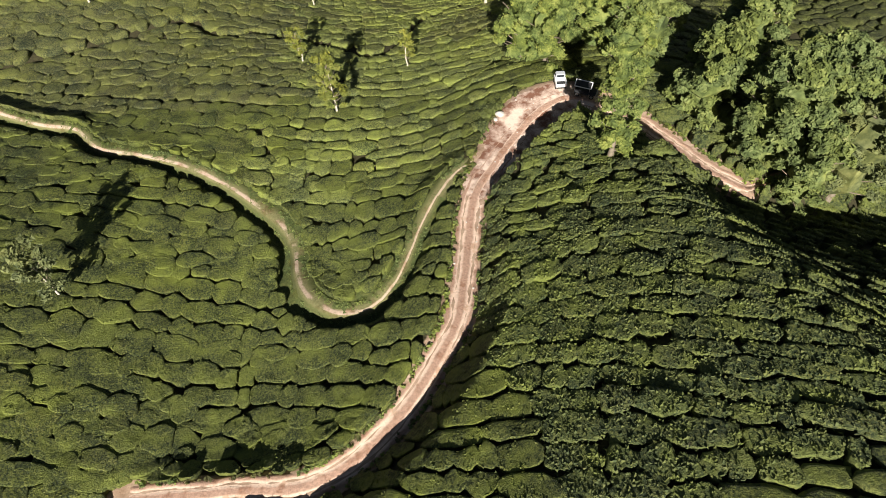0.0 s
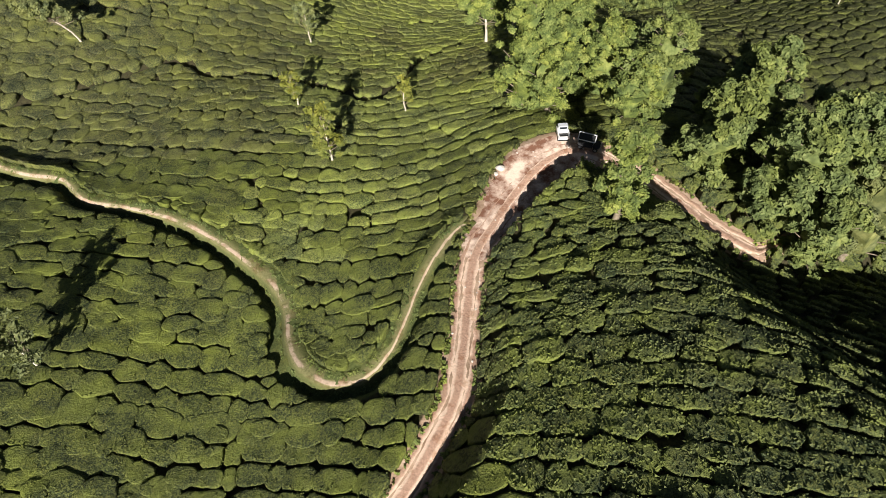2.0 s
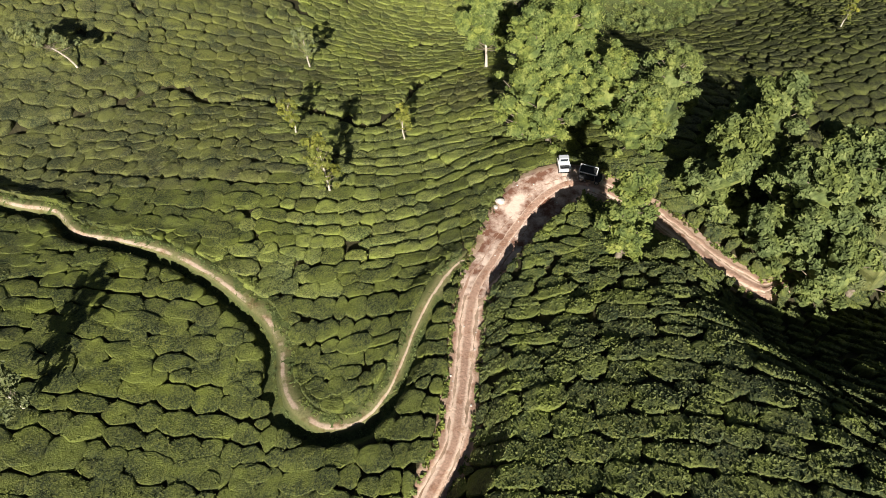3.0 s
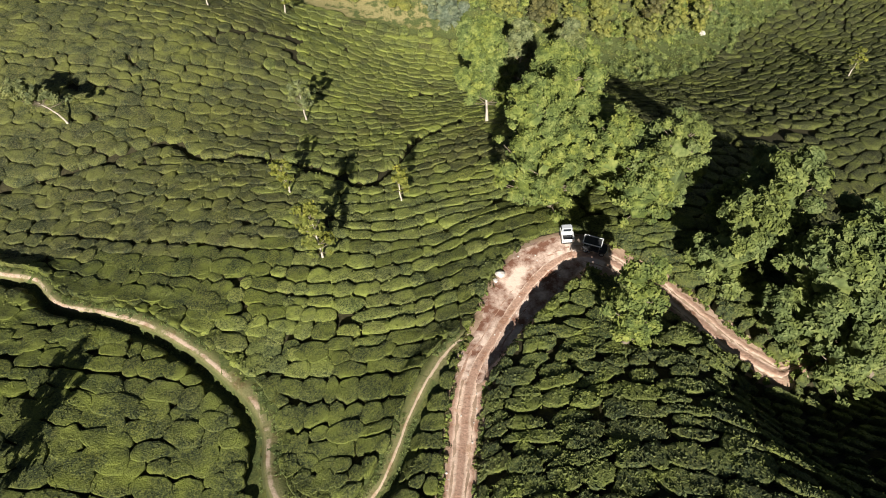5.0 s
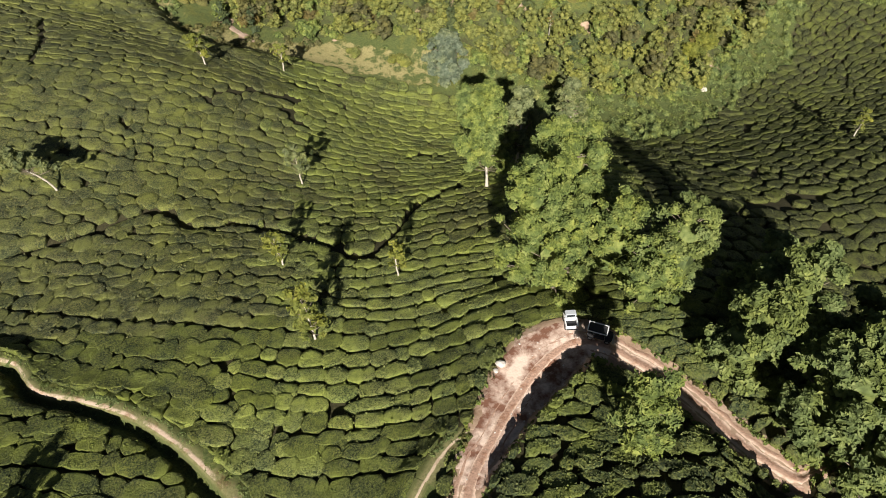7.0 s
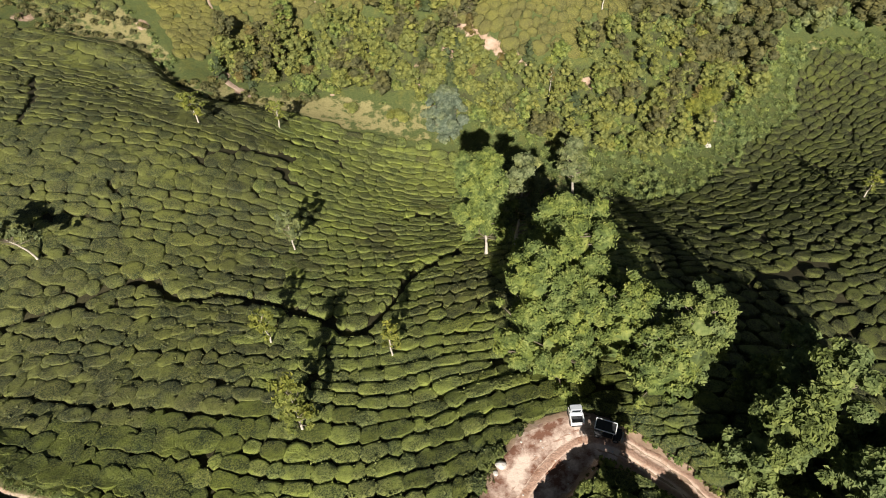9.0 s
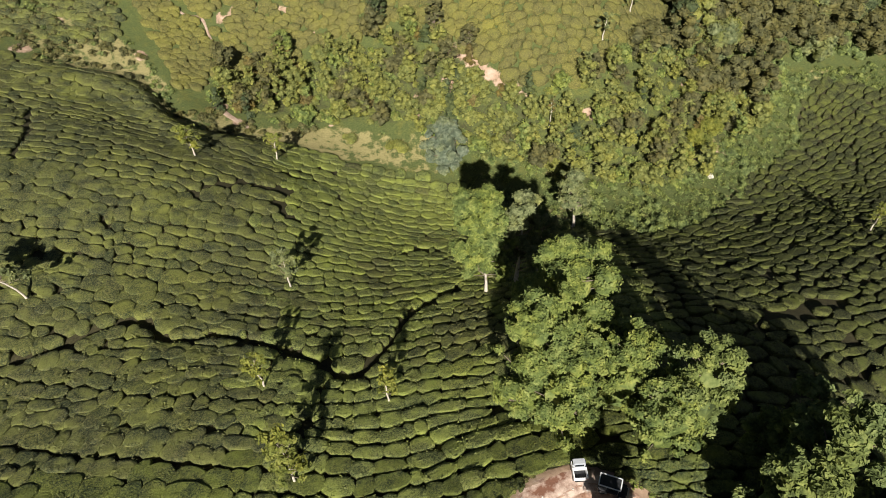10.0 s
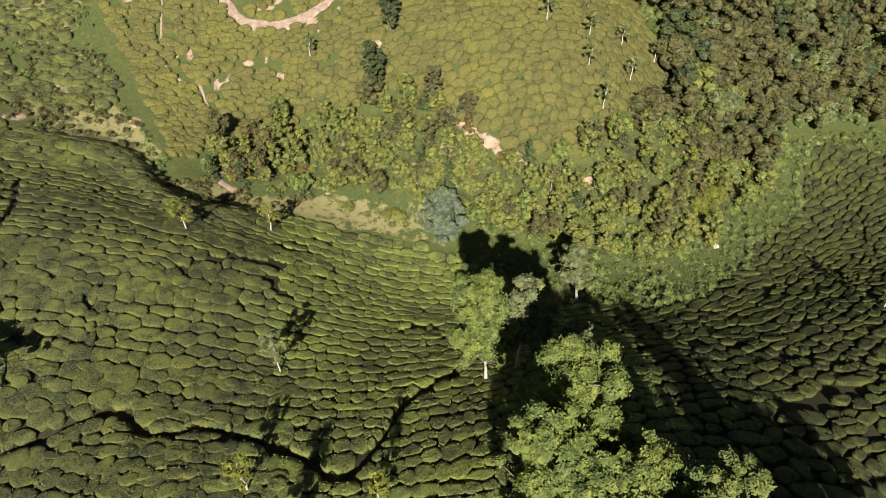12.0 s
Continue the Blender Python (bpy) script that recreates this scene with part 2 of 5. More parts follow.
# ---- lie of the land ----
def lattice(x, y, seed=0):
    """Smooth value noise, 0 to 1, on whole-number cells."""
    xi, yi = np.floor(x).astype(np.int64), np.floor(y).astype(np.int64)
    fx, fy = x - xi, y - yi
    fx, fy = fx * fx * (3 - 2 * fx), fy * fy * (3 - 2 * fy)

    def rnd(a, b):
        h = (a * 374761393 + b * 668265263 + seed * 974634777) & 0xFFFFFFFF
        h = ((h ^ (h >> 13)) * 1274126177) & 0xFFFFFFFF
        return ((h ^ (h >> 16)) & 0xFFFF) / 65535.0

    return (rnd(xi, yi) * (1 - fx) + rnd(xi + 1, yi) * fx) * (1 - fy) + (rnd(xi, yi + 1) * (1 - fx) + rnd(xi + 1, yi + 1) * fx) * fy


# Heights of the hillside on a 30 m grid, west to east, from the near spur (first row) over the valley to the far slope.
HILL = np.array([[23.8, 18.7, 24.2, 32.8, 29.6, 19.9, 8.8, -5.0, -21.0],
    [11.2, 10.7, 9.5, 33.6, 24.6, 2.6, -2.3, -11.2, -24.2],
    [4.1, 18.3, -11.3, 16.5, 21.1, -17.3, -13.6, -16.4, -26.2],
    [-2.1, 4.9, -5.5, -1.3, 9.1, -21.5, -19.0, -20.7, -28.5],
    [-5.6, -11.7, -7.0, -11.0, 1.2, -15.9, -15.5, -21.8, -29.4],
    [-5.8, -9.9, -19.9, -26.0, -19.0, -29.3, -25.0, -28.1, -31.6],
    [-5.6, -7.2, -13.2, -39.1, -43.8, -43.8, -47.2, -44.5, -38.9],
    [-10.4, -20.9, -34.0, -40.3, -23.7, -15.0, -40.6, -49.2, -45.3],
    [-15.5, -20.9, -23.1, -14.5, 0.2, 3.6, -14.5, -30.0, -39.0],
    [-9.8, -7.9, -5.6, -0.5, 4.6, 3.6, -4.4, -14.0, -22.8],
    [1.9, 6.6, 9.0, 8.3, 4.3, -0.0, -2.8, -4.1, -4.2]])


def hill(x, y):
    x, y = np.asarray(x, float), np.asarray(y, float)

    def weights(u, n):
        i = np.floor(u).astype(int)
        f = u - i
        w = np.stack([(1 - f) ** 3, 3 * f**3 - 6 * f**2 + 4, -3 * f**3 + 3 * f**2 + 3 * f + 1, f**3], -1) / 6
        return np.clip(i[..., None] + np.arange(-1, 3), 0, n - 1), w

    kx, wx = weights((x + 75.0) / 30.0, HILL.shape[1])
    ky, wy = weights((y + 35.0) / 30.0, HILL.shape[0])
    z = np.einsum("...i,...j,...ij->...", wy, wx, HILL[ky[..., :, None], kx[..., None, :]])
    flank = 1.0 + 0.64 * np.minimum(42.5 - y, 20) + 0.5 * np.maximum(22 - y, 0) - 0.58 * (np.minimum(x, 39) - 39) - 0.42 * np.maximum(x - 39, 0)
    w = np.clip((x - 26.5) / 13, 0, 1) * np.clip((47 - y) / 8, 0, 1)
    w = w * w * (3 - 2 * w)
    return z * (1 - w) + np.minimum(flank, 24) * w


def glide(points, step=0.5):
    """A smooth line through control rows (Catmull-Rom), evenly stepped."""
    p = np.array(points, float)
    p = np.vstack([2 * p[0] - p[1], p, 2 * p[-1] - p[-2]])
    out = []
    for i in range(1, len(p) - 2):
        n = max(2, int(np.linalg.norm(p[i + 1][:2] - p[i][:2]) / step))
        for t in np.arange(n) / n:
            out.append(0.5 * (2 * p[i] + (p[i + 1] - p[i - 1]) * t + (2 * p[i - 1] - 5 * p[i] + 4 * p[i + 1] - p[i + 2]) * t**2 + (3 * p[i] - p[i - 1] - 3 * p[i + 1] + p[i + 2]) * t**3))
    out.append(p[-2])
    return np.array(out)


# x, y, z, half width, reach of the cut bank
ROAD = glide([
    (-24.0, 19.2, 2.2, 1.05, 2.5), (-15.5, 18.2, 3.0, 1.05, 2.5), (-7.6, 17.3, 4.0, 1.1, 2.5), (-0.3, 21.1, 4.8, 1.15, 2.5), (6.3, 28.9, 4.4, 1.2, 2.5),
    (8.4, 34.1, 3.6, 1.25, 3), (10.2, 40.1, 2.6, 1.3, 4), (12.2, 46.5, 1.8, 1.45, 5), (15.6, 51.3, 1.1, 2.2, 7), (19.4, 55.8, 0.6, 3.2, 9),
    (23.0, 59.1, 0.6, 3.7, 11), (26.6, 60.8, 0.7, 3.1, 12), (29.6, 60.2, 0.8, 2.0, 12), (32.3, 57.9, 0.8, 1.7, 13), (35.3, 54.1, 1.1, 1.6, 14),
    (37.6, 49.5, 1.6, 1.6, 14), (39.4, 45.7, 2.1, 1.5, 15), (42.3, 42.1, 2.3, 1.2, 15), (44.0, 42.2, 1.7, 0.5, 12), (48.5, 43.6, 0.6, 0.15, 12), (52.3, 45.2, -0.6, 0.05, 12)])
PATH_WEST = glide([
    (-52.0, 81.0, -6.2, 1.0, 2.2), (-42.9, 75.3, -5.7, 1.0, 2.2), (-37.2, 72.8, -5.3, 1.0, 2.2), (-33.7, 68.4, -4.9, 1.0, 2.2), (-27.7, 65.8, -4.7, 1.1, 2.2),
    (-21.9, 62.7, -4.6, 1.2, 2.2), (-16.9, 58.6, -4.5, 1.3, 2.2), (-13.3, 54.6, -4.3, 1.3, 2.2), (-10.4, 50.9, -4.0, 1.4, 2.2), (-9.0, 47.0, -3.7, 1.4, 2.2),
    (-8.8, 42.9, -2.7, 1.4, 2.2), (-7.9, 39.4, -1.7, 1.4, 2.2), (-6.0, 36.9, -1.1, 1.4, 2.2), (-3.9, 35.7, -0.8, 1.3, 2.2), (-0.9, 35.8, -0.4, 1.3, 2.2),
    (1.6, 37.6, 0.2, 1.2, 2.2), (3.6, 40.5, 0.4, 1.1, 2.2), (5.7, 44.4, 0.5, 1.0, 2.2), (8.2, 48.0, 0.6, 1.0, 2.2)])
PATH_LINK = glide([(8.2, 48.0, 0.8, 1.0, 2), (10.6, 50.6, 0.9, 0.9, 2), (13.2, 52.4, 1.05, 0.8, 2)])
LINES = [ROAD, PATH_WEST, PATH_LINK]
# A narrow washed-out furrow across the slope.
GULLY = glide([(-52, 92), (-41.2, 96.7), (-35.6, 99.2), (-29.9, 102.8), (-24.9, 104.3), (-21.4, 99.8), (-17.9, 99.3), (-12.6, 99.7), (-6, 96.4), (1.1, 91.2), (3.4, 87.7), (6.4, 88.2), (8.1, 90.5), (10.8, 94.8), (13.9, 100.7), (18.1, 105.2), (23.3, 108.5)])


def nearest(x, y, line):
    """Distance to a line and the index of its nearest step, for flat arrays."""
    dist, at = np.full(x.shape, 1e9), np.zeros(x.shape, int)
    box = (x > line[:, 0].min() - 30) & (x < line[:, 0].max() + 30) & (y > line[:, 1].min() - 30) & (y < line[:, 1].max() + 30)
    some = np.nonzero(box)[0]
    for a in range(0, len(some), 4000):
        k = some[a : a + 4000]
        d = np.hypot(x[k, None] - line[None, :, 0], y[k, None] - line[None, :, 1])
        at[k] = d.argmin(1)
        dist[k] = d.min(1)
    return dist, at


def land(x, y):
    """Ground height: the hillside, with benches cut for the track and the footpath."""
    x, y = np.broadcast_arrays(np.asarray(x, float), np.asarray(y, float))
    shape, x, y = x.shape, x.ravel(), y.ravel()
    z = hill(x, y) - 0.9
    far = np.clip((np.hypot(x - 40, y - 100) - 260) / 600, 0, 1)
    z = z + far * 60 * (lattice(x / 170 + 7, y / 170, 3) + 0.5 * lattice(x / 60, y / 60, 4) - 0.3)
    for line in (PATH_WEST, PATH_LINK, ROAD):
        d, at = nearest(x, y, line)
        near = line[at]
        ahead = line[np.minimum(at + 1, len(line) - 1), :2] - line[np.maximum(at - 1, 0), :2]
        left = ahead[:, 0] * (y - near[:, 1]) - ahead[:, 1] * (x - near[:, 0]) > 0
        reach, curve = near[:, 4] * np.where(left, 1.0, 0.40), 0.52
        if line is ROAD:
            cut = np.clip((near[:, 0] - 7) / 7, 0, 1)
            reach = np.where(left, near[:, 4], np.where(near[:, 0] > 29, near[:, 4] * np.where(near[:, 0] > 38, 0.3, 0.7), 3.2 + (0.8 - 3.2) * cut))
            curve = np.where(left, 0.52, np.where(near[:, 0] > 29, 0.8, 0.85 + (0.52 - 0.85) * cut))
        gap = np.where((line is ROAD) & ~left & (near[:, 0] > 12) & (near[:, 0] < 29), -0.35, 0.3)
        f = np.clip((d - near[:, 3] - gap) / reach, 0, 1) ** curve
        z = np.where(d < 1e8, near[:, 2] + (z - near[:, 2]) * f, z)
        if line is ROAD:
            bank = np.clip((near[:, 0] - 13) / 4, 0, 1) * np.clip((30 - near[:, 0]) / 3, 0, 1) * np.clip((d - near[:, 3]) / 0.7, 0, 1) * np.clip((10 - d) / 6, 0, 1)
            z = z + np.where(left, 0, 1.0 * bank)
        if line is PATH_WEST:
            z = z - np.where(left, 0, 1.3 * np.exp(-(((d - near[:, 3] * 0.95) / 0.65) ** 2)) * np.clip((2 - x) / 8, 0, 1))
        if line is ROAD:
            low = near[:, 2] - 0.1 + 0.10 * np.clip(d - near[:, 3], 0, 99) + 4 * np.clip((d - 13) / 8, 0, 1)
            z = np.where(left & (near[:, 0] > 28) & (d < 21), np.minimum(z, low), z)
    back = tea_limit(x) - y
    z = z + (1.7 * np.exp(-(((back - 7) / 5.5) ** 2)) - 1.2 * np.exp(-(((back + 3) / 5) ** 2))) * np.clip((-4 - x) / 10, 0, 1) * np.clip((x + 64) / 10, 0, 1)
    d, _ = nearest(x, y, GULLY)
    return (z - 0.9 * np.exp(-((d / 0.55) ** 2))).reshape(shape)


def inside(x, y, poly):
    ok = np.zeros(np.shape(x), bool)
    n = len(poly)
    for i in range(n):
        (x1, y1), (x2, y2) = poly[i], poly[(i + 1) % n]
        cross = ((y1 > y) != (y2 > y)) & (x < (x2 - x1) * (y - y1) / ((y2 - y1) or 1e-9) + x1)
        ok ^= cross
    return ok


def mesh_object(name, verts, faces, material, parent=None, smooth=True):
    me = bpy.data.meshes.new(name)
    verts = np.ascontiguousarray(verts, np.float32)
    faces = np.asarray(faces, np.int32)
    me.vertices.add(len(verts))
    me.vertices.foreach_set("co", verts.ravel())
    k = faces.shape[1]
    me.loops.add(faces.size)
    me.loops.foreach_set("vertex_index", np.ascontiguousarray(faces.ravel()))
    me.polygons.add(len(faces))
    me.polygons.foreach_set("loop_start", np.arange(len(faces), dtype=np.int32) * k)
    me.polygons.foreach_set("use_smooth", np.full(len(faces), smooth))
    me.update(calc_edges=True)
    me.materials.append(material)
    ob = new(name, me)
    ob.parent = parent
    return ob


def grid_faces(rows, cols, wrap=False):
    r, c = np.meshgrid(np.arange(rows - 1), np.arange(cols if wrap else cols - 1), indexing="ij")
    c2 = (c + 1) % cols
    return np.stack([r * cols + c, r * cols + c2, (r + 1) * cols + c2, (r + 1) * cols + c], -1).reshape(-1, 4)


def float_attribute(ob, name, values):
    a = ob.data.attributes.new(name, "FLOAT", "POINT")
    a.data.foreach_set("value", np.ascontiguousarray(values, np.float32))


# Zones in plan: the valley floor, its dry bank, the scrub bank beyond, the woods and the far tea.
VALLEY = [(-100, 240), (-62, 190), (-55.9, 191), (-40, 187), (-30, 173), (-24, 168), (-13, 169), (-3, 168), (6.5, 164), (16, 160.5), (31, 157), (40, 146), (47, 134),
          (56.7, 130), (67, 129), (81, 131.5), (97, 143), (106, 153), (115, 158.5), (123, 161), (128.5, 166), (131.5, 178), (141, 186.5), (153, 188.5), (165, 181.5), (200, 175),
          (200, 193), (149, 193), (130, 189), (121, 184), (105, 169), (90, 154), (75, 147), (62, 149), (50, 158), (40, 168), (22, 172), (7, 177), (-15, 177), (-30, 184), (-45, 206), (-60, 260), (-100, 260)]
DRY = [(-3, 173), (2, 176.5), (12, 175), (22, 170), (25, 163), (21, 160.5), (14, 163), (5, 166), (-2, 169)]
SCRUB = [(-22, 180), (-6, 177), (8, 177), (24, 172), (34, 162), (46, 156), (61, 148), (76, 146), (92, 151), (109, 165), (122, 178), (105, 186), (92, 184), (78, 176), (68, 171),
         (55, 171), (46, 176), (38, 185), (26, 194), (10, 197), (-10, 196), (-24, 190)]
WOODS = [(78, 176), (92, 184), (105, 185), (124, 181), (131, 190), (150, 196), (230, 196), (230, 300), (88, 300), (90.6, 214), (95, 200), (94, 190)]
FAR_LAWN = [(27, 195), (36, 187), (48, 176), (55, 172), (69, 172), (76, 178), (93, 187), (95, 196), (91, 214), (88, 300), (20, 300), (22, 212)]
FAR_WEST = [(-34, 300), (-52, 240), (-43, 220), (-30, 186), (-22, 190), (-10, 197), (10, 198), (25, 196), (22, 212), (20, 300)]
FAR_EDGE = [(-90, 223), (-66.8, 221.7), (-51.2, 217.7), (-45.8, 210.5), (-45.4, 202.2), (-55.7, 200), (-64.4, 205), (-90, 202)]
FAR_CORNER = [(-100, 231), (-67.9, 229), (-56.5, 229), (-54.1, 234), (-58, 242), (-50, 300), (-100, 300)]


CREST = glide([(36, 186.5), (39.5, 183), (41.5, 181), (44.4, 177.8), (48.4, 174.2), (52, 172)], 0.5)


def tea_limit(x):
    """Northern edge of the near tea."""
    return np.interp(x, [-75, -58, -47, -40, -36, -30, -24, -13, -3, 6.5, 16, 31, 40, 47, 57, 67, 81, 97, 106, 115, 123, 128, 131, 141, 153, 165],
                     [196, 192, 191, 189, 184, 173, 168, 169, 168, 164, 160.5, 157, 148, 137, 132.5, 130.5, 132.5, 143.5, 153, 158, 160.5, 165, 177, 186, 188, 181])


def build_ground():
    def spread(low, high, step, reach):
        core = list(np.arange(low, high + step / 2, step))
        grow, s = [], step
        a = high
        while a < reach:
            s *= 1.35
            a += s
            grow.append(a)
        left, s, a = [], step, low
        while a > -reach:
            s *= 1.35
            a -= s
            left.append(a)
        return np.array(left[::-1] + core + grow)

    gx, gy = spread(-75, 165, 1.0, 3000), spread(-10, 255, 1.0, 3000)
    gx = np.unique(np.concatenate([gx[(gx < -50) | (gx > 56)], np.arange(-50, 56.1, 0.72)]))
    gy = np.unique(np.concatenate([gy[(gy < 12) | (gy > 84)], np.arange(12, 84.1, 0.72)]))
    x, y = np.meshgrid(gx, gy)
    z = land(x, y) + 0.25 * (lattice(x / 2.3, y / 2.3, 5) - 0.5) * np.clip((nearest(x.ravel(), y.ravel(), ROAD)[0].reshape(x.shape) - 3.5) / 3, 0, 1)
    ob = mesh_object("ground", np.stack([x, y, z], -1).reshape(-1, 3), grid_faces(len(gy), len(gx)), M_GROUND)
    xs, ys = x.ravel(), y.ravel()
    grass = inside(xs, ys, VALLEY) | (ys > tea_limit(xs) - 1.5)
    d, at = nearest(xs, ys, PATH_WEST)
    verge = np.clip(1.4 - np.clip(d - 1.2, 0, 9) / 1.6, 0, 0.8)

    def soften(mask, times=5):
        m = np.asarray(mask, float).reshape(x.shape)
        for _ in range(times):
            m = (m + np.roll(m, 1, 0) + np.roll(m, -1, 0) + np.roll(m, 1, 1) + np.roll(m, -1, 1)) / 5
        return m.ravel()

    float_attribute(ob, "grass", np.maximum(soften(grass * (1 - 0.45 * inside(xs, ys, SCRUB))), verge))
    rough = lattice(xs / 9, ys / 9, 15) * 0.7 + lattice(xs / 3, ys / 3, 16) * 0.3
    parched = inside(xs, ys, VALLEY) * np.clip(0.15 + 1.1 * (rough - 0.42) + 0.22 * (xs < 30), 0, 0.62)
    float_attribute(ob, "dry", np.maximum(0.58 * soften(inside(xs, ys, DRY), 10), soften(parched, 2)))
    d2, at2 = nearest(xs, ys, ROAD)
    earth = np.clip(1.0 - np.clip(d2 - ROAD[at2, 3] - 0.2, 0, 9) / 1.2, 0, 1)
    d3, _ = nearest(xs, ys, CREST)
    earth = np.maximum(earth, np.clip(0.86 - d3 / 3.2, 0, 0.7))
    bare = lattice(xs / 5 + 3, ys / 5, 8) * 0.6 + lattice(xs / 2, ys / 2, 9) * 0.4
    earth = np.maximum(earth, inside(xs, ys, SCRUB) * np.clip((bare - 0.72) * 6, 0, 0.7))
    earth = np.maximum(earth, inside(xs, ys, FAR_WEST) * np.clip((bare - 0.66) * 5, 0, 0.7))
    for sx, sy, sr in ((-66, 198, 3.6), (-61, 209.5, 3.2), (-55, 206, 2.0), (-40, 199, 2.4), (-21.5, 182, 3.0), (-17, 176.5, 2.2)):
        earth = np.maximum(earth, np.clip(1.15 - np.hypot(xs - sx, ys - sy) / sr, 0, 0.75))
    float_attribute(ob, "earth", earth)
    return tagged(ob, "sloping hillside soil and valley grass under the plantation", "ground", kind="structure")


def strip(name, line, material, label, half=None, lift=0.05, cols=15, rut=0.0, edge=0.3, lee=1.0):
    """A ribbon of beaten ground that follows the land, with ragged edges and wheel ruts."""
    tang = np.gradient(line[:, :2], axis=0)
    tang /= np.linalg.norm(tang, axis=1)[:, None]
    side = np.stack([tang[:, 1], -tang[:, 0]], -1)
    n = len(line)
    along = np.arange(n) * 0.5
    hw = line[:, 3] if half is None else np.full(n, half)
    left = hw * (0.80 + 0.3 * lattice(along / 2.2, along * 0, 11) + 0.22 * lattice(along / 0.8, along * 0, 17)) + edge
    right = lee * hw * (0.80 + 0.3 * lattice(along / 2.2, along * 0 + 5, 12) + 0.22 * lattice(along / 0.8, along * 0 + 5, 18)) + edge
    u = np.linspace(-1, 1, cols)
    off = np.where(u[None, :] < 0, u[None, :] * left[:, None], u[None, :] * right[:, None])
    x = line[:, 0, None] + side[:, 0, None] * off
    y = line[:, 1, None] + side[:, 1, None] * off
    z = land(x, y) + lift * (1 - np.abs(u[None, :]) ** 6 * 2.5) + 0.06 * (lattice(x * 1.7, y * 1.7, 13) - 0.5)
    z -= rut * np.exp(-(((np.abs(u)[None, :] - 0.42) / 0.12) ** 2))
    ob = mesh_object(name, np.stack([x, y, z], -1).reshape(-1, 3), grid_faces(n, cols), material)
    float_attribute(ob, "across", np.broadcast_to(u, (n, cols)).ravel())
    return tagged(ob, label, "track" if "road" in name else "footpath", kind="structure")


build_ground()
turning = ROAD[(ROAD[:, 3] > 1.42) & (ROAD[:, 1] > 45) & (ROAD[:, 0] < 31)]
strip("turning_place", turning, M_TROD, "trodden pale earth turning place with reddish patches", lift=0.05, cols=21, lee=0.9)
lane = ROAD.copy()
lane[:, 3] = np.minimum(lane[:, 3] * 1.08, 1.42)
strip("road", lane, M_ROAD, "rutted pale earth vehicle track winding between tea bushes", lift=0.075, rut=0.10)
bend = int(np.argmin(np.abs(PATH_WEST[:, 0] + 2.5)))
strip("footpath", PATH_WEST[: bend + 1], M_PATH, "grassy footpath with bare patches through tea bushes", lift=0.06, edge=0.15, lee=0.45)
strip("footpath", PATH_WEST[bend:], M_PATH_WORN, "grassy footpath with a narrow worn line", lift=0.06, edge=0.15, lee=0.45)
strip("footpath", PATH_LINK, M_PATH_WORN, "narrow worn footpath joining the earth track", lift=0.06, cols=9)


